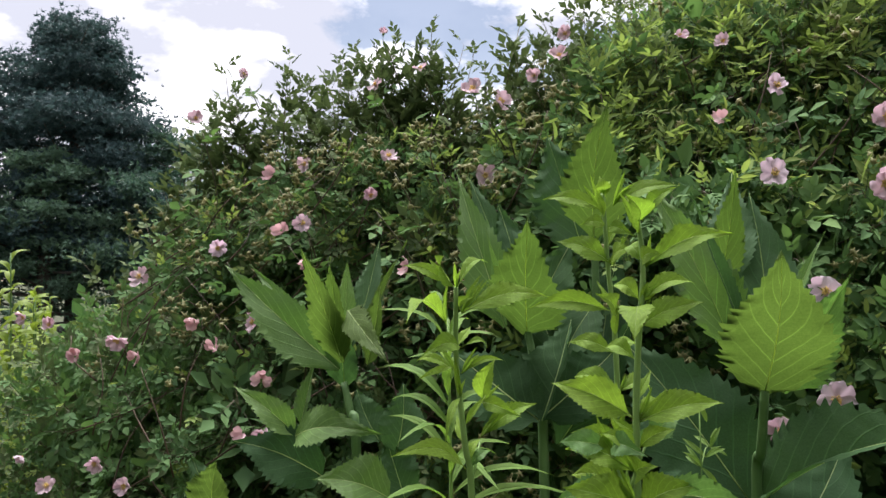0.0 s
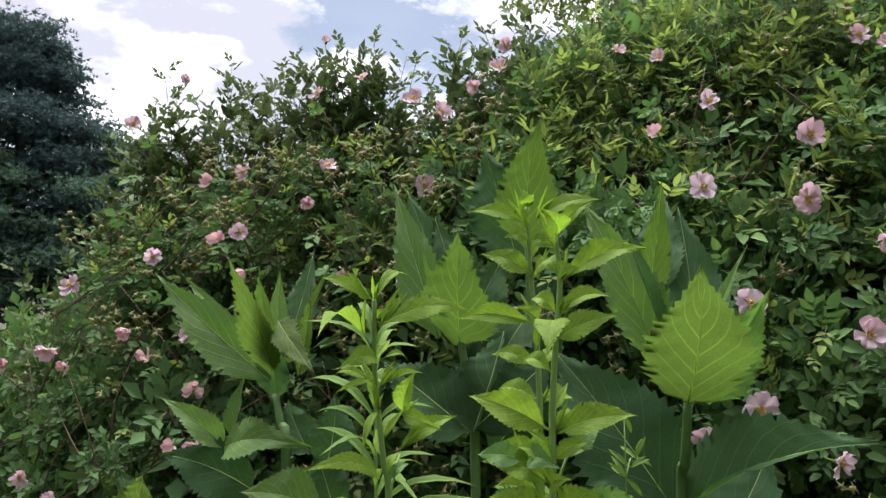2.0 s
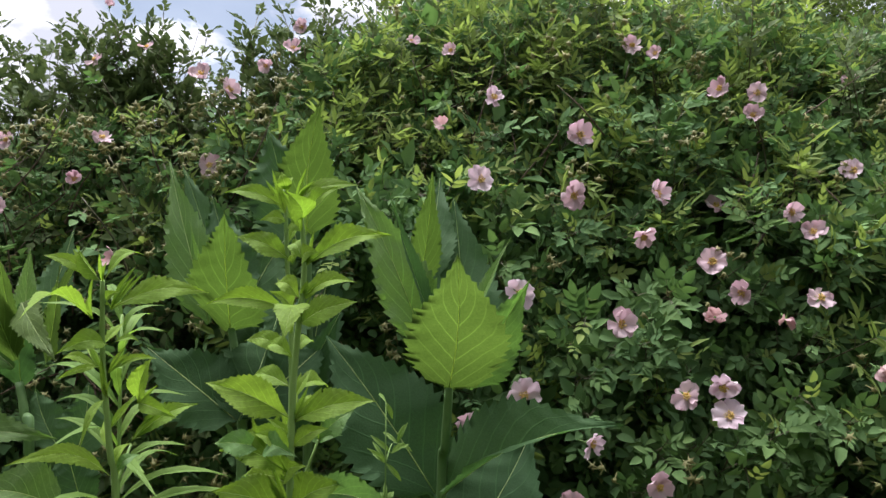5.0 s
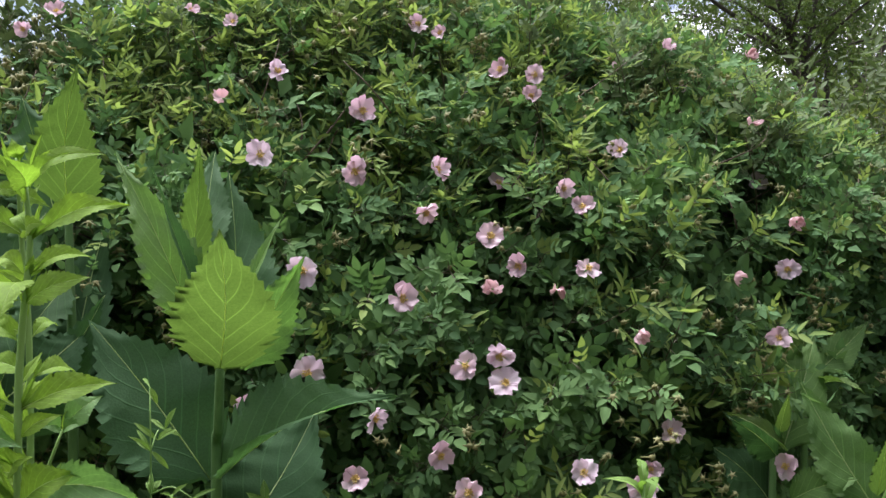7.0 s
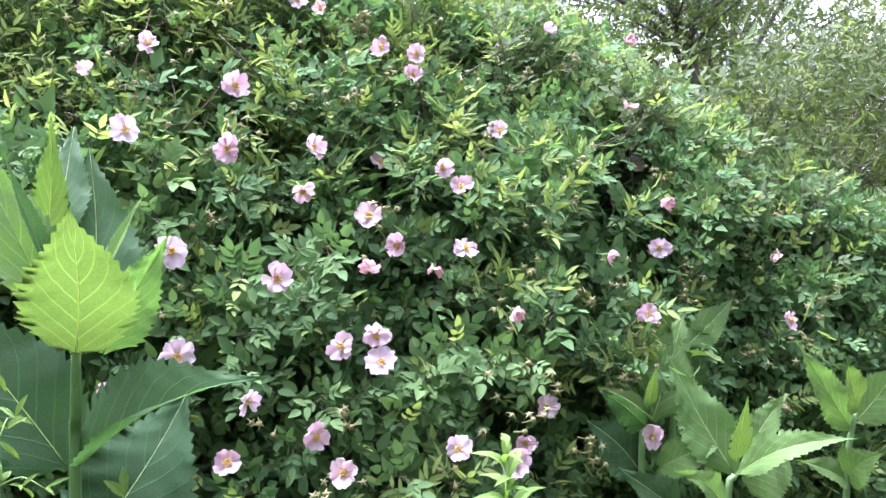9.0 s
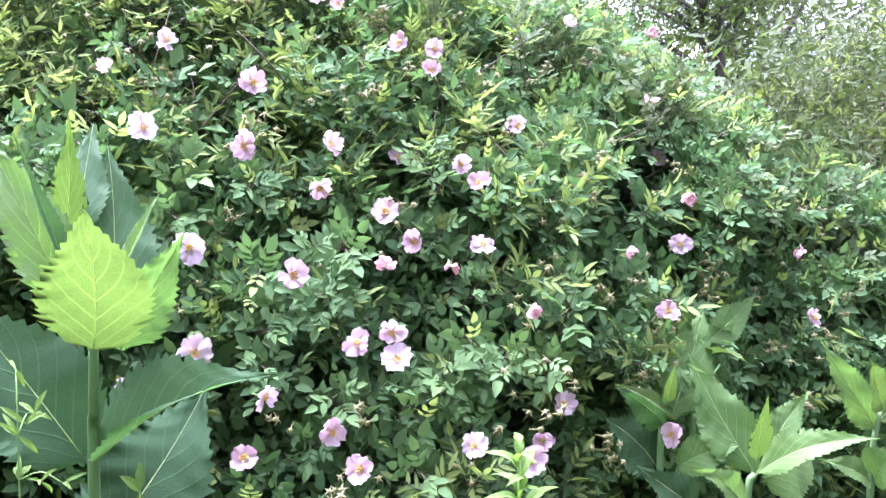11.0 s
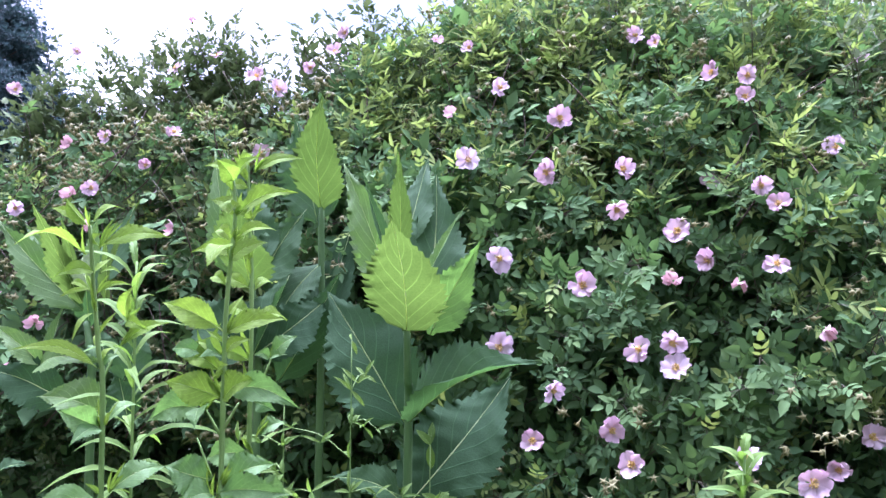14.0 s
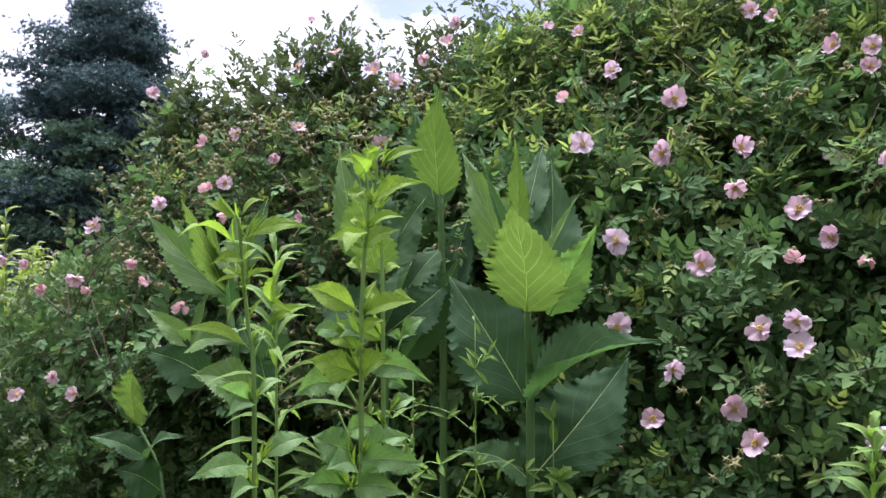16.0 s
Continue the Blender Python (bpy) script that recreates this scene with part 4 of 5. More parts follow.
CUP_D += [
    ((-0.626, 1.130, 1.129), (-0.772, 1.100, 1.186), 0.086, (0, -0.85, 0.5), 14, 0.012, mature),
    ((-0.487, 1.050, 1.127), (-0.578, 1.000, 1.164), 0.084, (0, -0.75, 0.65), 24, 0.02, mid),
    ((-0.507, 1.130, 1.173), (-0.505, 1.160, 1.275), 0.070, (0.4, -0.9, 0), 18, 0, mature),
    ((-0.490, 1.120, 1.107), (-0.528, 1.140, 1.195), 0.074, (0.1, -1, 0.1), 18, 0, mature),
]
CUP_H_STEM = [(-0.871, 1.200, 1.022), (-0.798, 1.200, 0.860)]
CUP_H = [
    ((-0.867, 1.2, 1.015), (-0.949, 1.24, 1.131), 0.074, (0, -1, 0.1), 12, 0, mature),
    ((-0.863, 1.19, 1.015), (-0.812, 1.12, 1.149), 0.094, (0, -1, 0.1), 12, 0, young),
    ((-0.834, 1.2, 0.936), (-0.974, 1.16, 0.985), 0.057, (0, -0.6, 0.8), 25, 0.02, mature),
    ((-0.839, 1.2, 0.942), (-0.679, 1.12, 1.02), 0.049, (0, -0.6, 0.8), 25, 0.02, mature),
    ((-0.805, 1.2, 0.873), (-0.887, 1.15, 0.926), 0.082, (0, -0.8, 0.6), 15, 0.02, mature),
]
CUP_E_STEM = [(0.982, 1.390, 1.063), (0.976, 1.390, 0.968)]
CUP_E = [
    ((0.990, 1.370, 1.067), (0.807, 1.230, 1.175), 0.048, (0.2, -0.7, 0.65), 30, 0.006, young),
    ((0.973, 1.370, 1.058), (0.845, 1.310, 1.143), 0.068, (-0.2, -1, -0.1), 14, 0.0, mature),
    ((1.009, 1.400, 1.075), (0.969, 1.430, 1.213), 0.044, (0.5, -0.8, 0.1), 25, 0, mid),
    ((0.979, 1.370, 1.097), (0.954, 1.300, 1.188), 0.027, (-0.4, -0.9, 0), 28, 0, young),
    ((1.012, 1.410, 1.059), (1.152, 1.500, 1.272), 0.128, (-0.1, -1, 0.3), 10, 0, mid),
    ((0.979, 1.400, 0.963), (0.870, 1.420, 1.069), 0.113, (0, -1, 0.4), 10, 0.015, mature),
    ((1.013, 1.390, 0.967), (1.108, 1.320, 1.021), 0.075, (0, -0.8, 0.6), 16, 0.015, mid),
]
CUP_I_STEM = [(1.149, 1.520, 1.145), (1.117, 1.500, 1.008)]
CUP_I = [
    ((1.166, 1.520, 1.185), (1.333, 1.580, 1.281), 0.074, (0, -1, 0.4), 12, 0, mid),
    ((1.138, 1.520, 1.206), (1.005, 1.470, 1.305), 0.042, (0.2, -0.8, 0.5), 30, 0.012, young),
    ((1.157, 1.540, 1.163), (1.179, 1.600, 1.277), 0.109, (0, -1, 0.2), 12, 0, mid),
    ((1.142, 1.500, 1.160), (1.149, 1.360, 1.174), 0.052, (0.1, -0.85, 0.45), 26, 0.012, young),
    ((1.156, 1.530, 1.095), (1.274, 1.600, 1.190), 0.099, (0.2, -1, 0.3), 14, 0, mid),
]
CUP_F_STEM = [(1.120, 1.300, 0.973), (1.104, 1.300, 0.909)]
CUP_F = [
    ((1.128, 1.310, 0.969), (1.044, 1.410, 1.193), 0.112, (-0.2, -1, 0.3), 12, 0.008, mid),
    ((1.100, 1.270, 1.007), (1.064, 1.190, 1.145), 0.048, (-0.1, -1, 0), 16, 0, young),
    ((1.163, 1.330, 0.985), (1.331, 1.400, 1.097), 0.076, (-0.2, -1, 0.3), 14, 0, mid),
    ((1.115, 1.290, 0.976), (1.264, 1.150, 1.069), 0.075, (0.05, -0.72, 0.7), 26, 0.026, mid),
    ((1.145, 1.310, 0.955), (1.318, 1.370, 0.978), 0.118, (0.2, -1, 0.3), 12, 0.015, mid),
    ((1.019, 1.320, 0.905), (0.875, 1.300, 1.011), 0.086, (0, -0.95, 0.4), 14, 0.012, mature),
    ((1.070, 1.260, 0.926), (0.931, 1.200, 1.028), 0.069, (0, -0.9, 0.5), 18, 0.012, mid),
]
CUP_G_STEM = [(1.548, 1.450, 1.035), (1.515, 1.440, 0.882)]
CUP_G = [
    ((1.541, 1.450, 0.988), (1.365, 1.420, 1.201), 0.086, (-0.2, -1, 0.3), 10, 0.008, mid),
    ((1.536, 1.430, 1.038), (1.393, 1.320, 1.173), 0.077, (0, -1, 0.1), 14, 0, young),
    ((1.562, 1.460, 1.009), (1.727, 1.500, 1.119), 0.106, (0.1, -1, 0.3), 12, 0, mid),
    ((1.512, 1.440, 0.883), (1.334, 1.380, 0.961), 0.068, (0, -0.8, 0.6), 18, 0.01, mid),
    ((1.522, 1.440, 0.882), (1.538, 1.360, 0.963), 0.091, (0, -0.7, 0.7), 20, 0.02, mid),
]


def cup_plant(stem, leaves, label, seed, thick=1.0):
    rng = random.Random(seed)
    foot = np.array(stem[-1])
    plant = thing("cup_plant", (foot[0], foot[1], 0.0), label, "plant", "cup plants before the roses")
    line = spline([*stem, (foot[0], foot[1], foot[2] * 0.5), (foot[0], foot[1], 0.0)], 5)
    part("stem", array_mesh("stem", *tube(line, np.linspace(0.0058, 0.0095, len(line)) * thick, 8), [CUP_STALK]), plant, "square pale green stem")
    for base, tip, width, face, fold, bend, tone in leaves:
        broad = width > 0.52 * np.linalg.norm(np.array(tip) - np.array(base))
        make_leaf(plant, base, tip, width, face, fold, bend, tone, "cup" if broad else "lance", 18, rng, 6, rng.uniform(-0.02, 0.06))
    return plant


cup_plant(CUP_A_STEM, CUP_A, "tall cup plant with one glowing broad toothed leaf", 1)
cup_plant(CUP_B_STEM, CUP_B, "tall cup plant ending in an upright pointed leaf", 2)
cup_plant(CUP_C_STEM, CUP_C, "cup plant with a fan of upright toothed leaves", 3)
cup_plant(CUP_D_STEM, CUP_D, "bushy cup plant with many spreading toothed leaves", 4)
cup_plant(CUP_H_STEM, CUP_H, "low young cup plant in shade under the roses", 5, 0.55)
cup_plant(CUP_E_STEM, CUP_E, "short cup plant with cupped upright leaves", 6)
cup_plant(CUP_I_STEM, CUP_I, "short cup plant with pointed spreading leaves", 7)
cup_plant(CUP_F_STEM, CUP_F, "short cup plant with a bright folded top leaf", 8)
cup_plant(CUP_G_STEM, CUP_G, "short cup plant beside the olive green shrub", 9)

# ---- tall leafy herbs in front ----
TALL_STEM = [(-0.167, 0.900, 1.532), (-0.163, 0.900, 1.447), (-0.157, 0.900, 1.365), (-0.155, 0.900, 1.191)]
SHORT_STEM = [(-0.120, 0.765, 1.491), (-0.116, 0.765, 1.440), (-0.123, 0.765, 1.356), (-0.126, 0.765, 1.229)]
SUN_STEM = [(-0.286, 0.720, 1.428), (-0.293, 0.740, 1.354), (-0.287, 0.745, 1.273), (-0.282, 0.750, 1.178)]
TALL = [
    ((-0.166, 0.900, 1.526), (-0.169, 0.890, 1.546), 0.02, 0.008),
    ((-0.164, 0.900, 1.523), (-0.158, 0.900, 1.541), 0.018, 0.008),
    ((-0.165, 0.900, 1.507), (-0.235, 0.900, 1.526), 0.024, 0.008),
    ((-0.156, 0.900, 1.513), (-0.084, 0.900, 1.534), 0.026, 0.008),
    ((-0.164, 0.900, 1.491), (-0.191, 0.890, 1.493), 0.02, 0.008),
    ((-0.162, 0.900, 1.488), (-0.132, 0.880, 1.478), 0.02, 0.008),
    ((-0.158, 0.900, 1.448), (-0.218, 0.890, 1.475), 0.034, 0.008),
    ((-0.157, 0.900, 1.447), (-0.132, 0.860, 1.464), 0.03, 0.008),
    ((-0.158, 0.900, 1.395), (-0.253, 0.900, 1.401), 0.032, 0.008),
    ((-0.157, 0.900, 1.393), (-0.169, 0.860, 1.417), 0.03, 0.008),
]
TALL += [
    ((-0.156, 0.900, 1.348), (-0.212, 0.910, 1.361), 0.026, 0.008),
    ((-0.155, 0.900, 1.345), (-0.137, 0.930, 1.358), 0.02, 0.008),
    ((-0.154, 0.900, 1.309), (-0.212, 0.940, 1.319), 0.03, 0.008),
    ((-0.154, 0.900, 1.307), (-0.124, 0.950, 1.303), 0.03, 0.008),
    ((-0.154, 0.900, 1.247), (-0.205, 0.880, 1.264), 0.028, 0.008),
    ((-0.155, 0.900, 1.204), (-0.210, 0.900, 1.213), 0.04, 0.008),
]
SHORT = [
    ((-0.119, 0.765, 1.487), (-0.127, 0.735, 1.510), 0.034, 0.008),
    ((-0.116, 0.765, 1.488), (-0.083, 0.765, 1.518), 0.02, 0.008),
    ((-0.116, 0.765, 1.443), (-0.036, 0.765, 1.475), 0.036, 0.008),
    ((-0.116, 0.765, 1.446), (-0.097, 0.745, 1.456), 0.022, 0.008),
    ((-0.117, 0.765, 1.447), (-0.134, 0.785, 1.462), 0.02, 0.008),
    ((-0.119, 0.765, 1.411), (-0.146, 0.775, 1.426), 0.024, 0.008),
    ((-0.118, 0.765, 1.412), (-0.069, 0.785, 1.427), 0.026, 0.008),
    ((-0.121, 0.765, 1.387), (-0.062, 0.745, 1.412), 0.034, 0.008),
    ((-0.122, 0.765, 1.406), (-0.121, 0.705, 1.382), 0.036, 0.008),
    ((-0.124, 0.765, 1.356), (-0.156, 0.785, 1.367), 0.022, 0.008),
]
SHORT += [
    ((-0.127, 0.765, 1.302), (-0.201, 0.745, 1.337), 0.046, 0.008),
    ((-0.124, 0.765, 1.299), (-0.047, 0.765, 1.321), 0.04, 0.008),
    ((-0.126, 0.765, 1.295), (-0.097, 0.805, 1.308), 0.03, 0.008),
    ((-0.125, 0.765, 1.274), (-0.091, 0.765, 1.294), 0.022, 0.008),
    ((-0.127, 0.765, 1.251), (-0.193, 0.765, 1.272), 0.034, 0.008),
    ((-0.125, 0.765, 1.249), (-0.107, 0.735, 1.265), 0.034, 0.008),
    ((-0.125, 0.765, 1.271), (-0.159, 0.755, 1.289), 0.025, 0.008),
    ((-0.127, 0.765, 1.219), (-0.189, 0.735, 1.242), 0.05, 0.008),
    ((-0.126, 0.765, 1.216), (-0.072, 0.745, 1.249), 0.05, 0.008),
]
SUN = [
    ((-0.286, 0.722, 1.425), (-0.282, 0.670, 1.457), 0.030, 0.008),
    ((-0.291, 0.720, 1.429), (-0.338, 0.715, 1.450), 0.015, 0.008),
    ((-0.284, 0.720, 1.429), (-0.265, 0.760, 1.451), 0.016, 0.008),
    ((-0.301, 0.735, 1.393), (-0.293, 0.600, 1.402), 0.024, 0.008),
    ((-0.287, 0.740, 1.402), (-0.207, 0.770, 1.418), 0.030, 0.008),
    ((-0.287, 0.740, 1.404), (-0.267, 0.720, 1.419), 0.014, 0.008),
    ((-0.287, 0.735, 1.370), (-0.311, 0.690, 1.366), 0.027, 0.008),
    ((-0.294, 0.740, 1.350), (-0.327, 0.720, 1.339), 0.008, 0.008),
    ((-0.288, 0.740, 1.344), (-0.249, 0.760, 1.355), 0.010, 0.008),
    ((-0.286, 0.740, 1.370), (-0.266, 0.760, 1.368), 0.009, 0.008),
]
SUN += [
    ((-0.283, 0.800, 1.305), (-0.265, 0.780, 1.354), 0.029, 0.008),
    ((-0.285, 0.800, 1.307), (-0.239, 0.780, 1.297), 0.022, 0.008),
    ((-0.281, 0.780, 1.275), (-0.229, 0.810, 1.306), 0.027, 0.008),
    ((-0.292, 0.740, 1.345), (-0.342, 0.760, 1.353), 0.011, 0.008),
    ((-0.286, 0.745, 1.250), (-0.323, 0.640, 1.284), 0.022, 0.008),
    ((-0.285, 0.745, 1.250), (-0.278, 0.770, 1.276), 0.012, 0.008),
    ((-0.289, 0.742, 1.321), (-0.293, 0.700, 1.283), 0.010, 0.008),
]
SHORT_LOW = [
    ((-0.122, 0.765, 1.227), (-0.012, 0.735, 1.218), 0.05, 0.008),
    ((-0.125, 0.765, 1.221), (-0.214, 0.815, 1.207), 0.045, 0.008),
    ((-0.152, 0.765, 1.204), (-0.212, 0.735, 1.191), 0.05, 0.008),
    ((-0.148, 0.765, 1.204), (-0.136, 0.715, 1.190), 0.035, 0.008),
    ((-0.137, 0.765, 1.119), (-0.191, 0.745, 1.138), 0.058, 0.008),
    ((-0.130, 0.765, 1.106), (-0.068, 0.795, 1.137), 0.055, 0.008),
    ((-0.132, 0.765, 1.102), (-0.027, 0.735, 1.118), 0.05, 0.008),
    ((-0.149, 0.765, 1.274), (-0.199, 0.765, 1.278), 0.03, 0.008),
    ((-0.150, 0.765, 1.272), (-0.116, 0.735, 1.274), 0.03, 0.008),
    ((-0.136, 0.765, 1.099), (-0.147, 0.705, 1.107), 0.05, 0.008),
]
SHORT_LOW += [
    ((-0.142, 0.765, 1.069), (-0.191, 0.715, 1.076), 0.06, 0.008),
    ((-0.139, 0.765, 1.066), (-0.045, 0.725, 1.080), 0.06, 0.008),
]
TALL_LOW = [
    ((-0.125, 0.900, 1.254), (-0.087, 0.900, 1.287), 0.035, 0.008),
    ((-0.127, 0.900, 1.254), (-0.142, 0.880, 1.261), 0.022, 0.008),
    ((-0.125, 0.900, 1.251), (-0.098, 0.890, 1.262), 0.02, 0.008),
    ((-0.148, 0.900, 1.119), (-0.239, 0.930, 1.099), 0.05, 0.008),
    ((-0.148, 0.900, 1.192), (-0.116, 0.900, 1.182), 0.03, 0.008),
    ((-0.145, 0.900, 1.143), (-0.107, 0.920, 1.162), 0.035, 0.008),
    ((-0.147, 0.900, 1.070), (-0.092, 0.900, 1.059), 0.05, 0.008),
]
SUN_LOW = [
    ((-0.284, 0.750, 1.176), (-0.318, 0.710, 1.204), 0.048, 0.008),
    ((-0.282, 0.750, 1.173), (-0.291, 0.700, 1.167), 0.036, 0.008),
    ((-0.279, 0.750, 1.179), (-0.261, 0.800, 1.199), 0.023, 0.008),
    ((-0.285, 0.755, 1.084), (-0.337, 0.680, 1.082), 0.043, 0.008),
    ((-0.274, 0.755, 1.095), (-0.223, 0.800, 1.121), 0.041, 0.008),
    ((-0.281, 0.755, 1.055), (-0.288, 0.700, 1.053), 0.043, 0.008),
    ((-0.284, 0.750, 1.251), (-0.265, 0.760, 1.267), 0.014, 0.008),
]
TWIGS_STEM = [
    ((-0.129, 0.765, 1.175), (-0.152, 0.765, 1.209)),
    ((-0.128, 0.765, 1.218), (-0.149, 0.765, 1.274)),
    ((-0.138, 0.765, 1.120), (-0.160, 0.765, 1.169)),
    ((-0.148, 0.900, 1.192), (-0.125, 0.900, 1.254)),
    ((-0.284, 0.750, 1.235), (-0.278, 0.770, 1.274)),
    ((-0.127, 0.765, 1.178), (-0.105, 0.765, 1.215)),
]


def herb_leaves(plant, leaves, rng, material):
    for base, tip, width, bend in leaves:
        along = unit(np.array(tip) - np.array(base))
        face = np.array([-along[0] * 0.3, -0.95 + rng.uniform(-0.3, 0.3), 0.40])
        length = np.linalg.norm(np.array(tip) - np.array(base))
        make_leaf(plant, base, tip, max(width * 0.84, length * (0.165 if width > 0.016 else 0.09)), face, rng.uniform(12, 32), bend, material, "herb", 17, rng, 4, rng.uniform(-0.02, 0.07), "", rng.uniform(0.03, 0.10))
        if length > 0.045 and rng.random() < 0.8:
            # a narrow young shoot in the leaf's axil
            for j in range(rng.choice((2, 3, 4))):
                d = unit(np.array([along[0] * 0.55 + rng.gauss(0, 0.22), along[1] * 0.4 + rng.gauss(0, 0.2), 0.9 + rng.gauss(0, 0.15)]))
                ll = rng.uniform(0.018, 0.046)
                make_leaf(plant, base, np.array(base) + d * ll, rng.uniform(0.0045, 0.0075), (rng.gauss(0, 0.4), -0.8, 0.3), 28, 0.001, HERB_LEAF, "narrow", 6, rng, 0, rng.uniform(0, 0.12))


def herb(stems, leaf_sets, low_sets, twigs, label, seed, lean=0.0):
    rng = random.Random(seed)
    foot = np.array(stems[0][-1])
    plant = thing("tall_herb", (foot[0], foot[1], 0.0), label, "plant", "leafy herbs before the roses")
    for stem in stems:
        f = np.array(stem[-1])
        line = spline([*stem, (f[0], f[1], f[2] * 0.5), (f[0] + lean, f[1], 0.0)], 5)
        part("stem", array_mesh("stem", *tube(line, np.linspace(0.0022, 0.0044, len(line)), 8), [STALK]), plant, "pale green stem")
        # short side shoots in the leaf axils
        pts = [p for p in line if p[2] > 0.85]
        for p in pts[1:]:
            for j in range(rng.choice((0, 0, 0, 1))):
                a = rng.uniform(0, 6.28)
                q = p + np.array([math.cos(a) * 0.024, math.sin(a) * 0.024, rng.uniform(0.015, 0.05)])
                make_leaf(plant, p, q, rng.uniform(0.008, 0.013), (0, -0.6, 0.6), 25, 0.002, HERB_LEAF, "herb", 6, rng, 0)
    for a, b in twigs:
        part("side_shoot", array_mesh("side_shoot", *tube(spline([a, b], 3), np.linspace(0.0022, 0.0012, 4), 6), [STALK]), plant)
    for leaves in leaf_sets:
        herb_leaves(plant, leaves, rng, HERB_LEAF)
    for leaves in low_sets:
        herb_leaves(plant, leaves, rng, HERB_LOW)
    return plant


herb([TALL_STEM, SHORT_STEM], [TALL, SHORT], [TALL_LOW, SHORT_LOW], TWIGS_STEM[:4] + TWIGS_STEM[5:], "two-stemmed yellow-green herb with toothed opposite leaves", 21)
herb([SUN_STEM], [SUN], [SUN_LOW], TWIGS_STEM[4:5], "yellow-green herb with a crown of pointed leaves", 22)


def narrow_herb(foot, height, count, label, seed, length=(0.09, 0.15), width=0.017, droop=0.25, low=0.35, lean=(0, 0), material=NARROW_LEAF, stalk=STALK):
    """An upright stem with long narrow drooping leaves all round it."""
    rng = random.Random(seed)
    plant = thing("narrow_leaved_herb", (foot[0], foot[1], 0.0), label, "plant", "narrow-leaved herbs")
    head = np.array([foot[0] + lean[0], foot[1] + lean[1], height])
    line = spline([(foot[0], foot[1], 0), (foot[0] + lean[0] * 0.3, foot[1] + lean[1] * 0.3, height * 0.5), head], 8)
    part("stem", array_mesh("stem", *tube(line, np.linspace(0.0050, 0.0018, len(line)), 7), [stalk]), plant)
    for k in range(count):
        u = low + (1 - low) * k / count
        p = np.array([np.interp(u * height, line[:, 2], line[:, 0]), np.interp(u * height, line[:, 2], line[:, 1]), u * height])
        a = k * 2.4 + rng.uniform(-0.9, 0.9)
        ll = rng.uniform(*length) * (1.0 if u < 0.85 else 0.58 + (1 - u) * 2.8)
        up = 0.15 + 0.9 * max(0, u - 0.75) / 0.25
        d = unit((math.cos(a), math.sin(a), up))
        make_leaf(plant, p, p + d * ll, width * (0.6 + 0.4 * ll / length[1]), (0, -0.4, 1), 25, 0.012, material, "narrow", 6, rng, 0, droop * rng.uniform(0.5, 1.4))
    return plant


narrow_herb((-0.362, 0.937), 1.385, 44, "narrow-leaved green herb among the toothed plants", 31, (0.08, 0.15), 0.017, 0.34, 0.62)
narrow_herb((0.50, 0.90), 1.165, 46, "goldenrod with long narrow arching leaves", 32, (0.06, 0.095), 0.018, 0.30, 0.66)


# ---- small weeds between the tall plants ----
def wiry_weed(foot, height, label, seed, branches=7, leaf=(0.018, 0.04), width=0.007, spread=0.09):
    """A thin branching weed with small narrow leaves."""
    rng = random.Random(seed)
    plant = thing("wiry_weed", (foot[0], foot[1], 0.0), label, "plant")
    head = np.array([foot[0], foot[1], height])
    line = spline([(foot[0] + 0.02, foot[1], 0), (foot[0] + 0.005, foot[1], height * 0.6), head], 8)
    part("stem", array_mesh("stem", *tube(line, np.linspace(0.0022, 0.0008, len(line)), 6), [STALK]), plant)
    spots = [(head, np.array([0, 0, 1.0]))]
    for k in range(branches):
        u = 0.68 + 0.3 * k / branches
        p = np.array([np.interp(u * height, line[:, 2], line[:, 0]), foot[1], u * height])
        a = k * 2.4 + rng.uniform(-0.5, 0.5)
        e = p + np.array([math.cos(a) * spread, math.sin(a) * spread * 0.6, rng.uniform(-0.01, 0.05)]) * rng.uniform(0.5, 1.3)
        part("side_shoot", array_mesh("side_shoot", *tube(spline([p, p * 0.5 + e * 0.5 + (0, 0, 0.012), e], 3), np.linspace(0.0011, 0.0006, 7), 5), [STALK]), plant)
        spots += [(e, e - p), (p * 0.5 + e * 0.5, e - p), (p, np.array([0, 0, 1.0]))]
    for p, d in spots:
        for j in range(rng.choice((2, 3, 4))):
            w = unit(unit(d) * 0.5 + np.array([rng.gauss(0, 0.7), rng.gauss(0, 0.7), rng.gauss(0.1, 0.5)]))
            ll = rng.uniform(*leaf)
            make_leaf(plant, p, p + w * ll, width * rng.uniform(0.7, 1.2), (0, -0.7, 0.6), 20, 0.002, NARROW_LEAF, "narrow", 5, rng, 0, rng.uniform(0, 0.25))
    return plant


wiry_weed((-0.071, 1.087), 1.265, "wiry pale green weed with tiny narrow leaves", 71)
wiry_weed((-0.16, 1.03), 1.17, "thin trailing weed with small leaves", 72, 8, (0.02, 0.045), 0.009, 0.11)
wiry_weed((0.069, 1.054), 1.115, "slender young shoot with small toothed leaves", 73, 4, (0.03, 0.05), 0.016, 0.03)


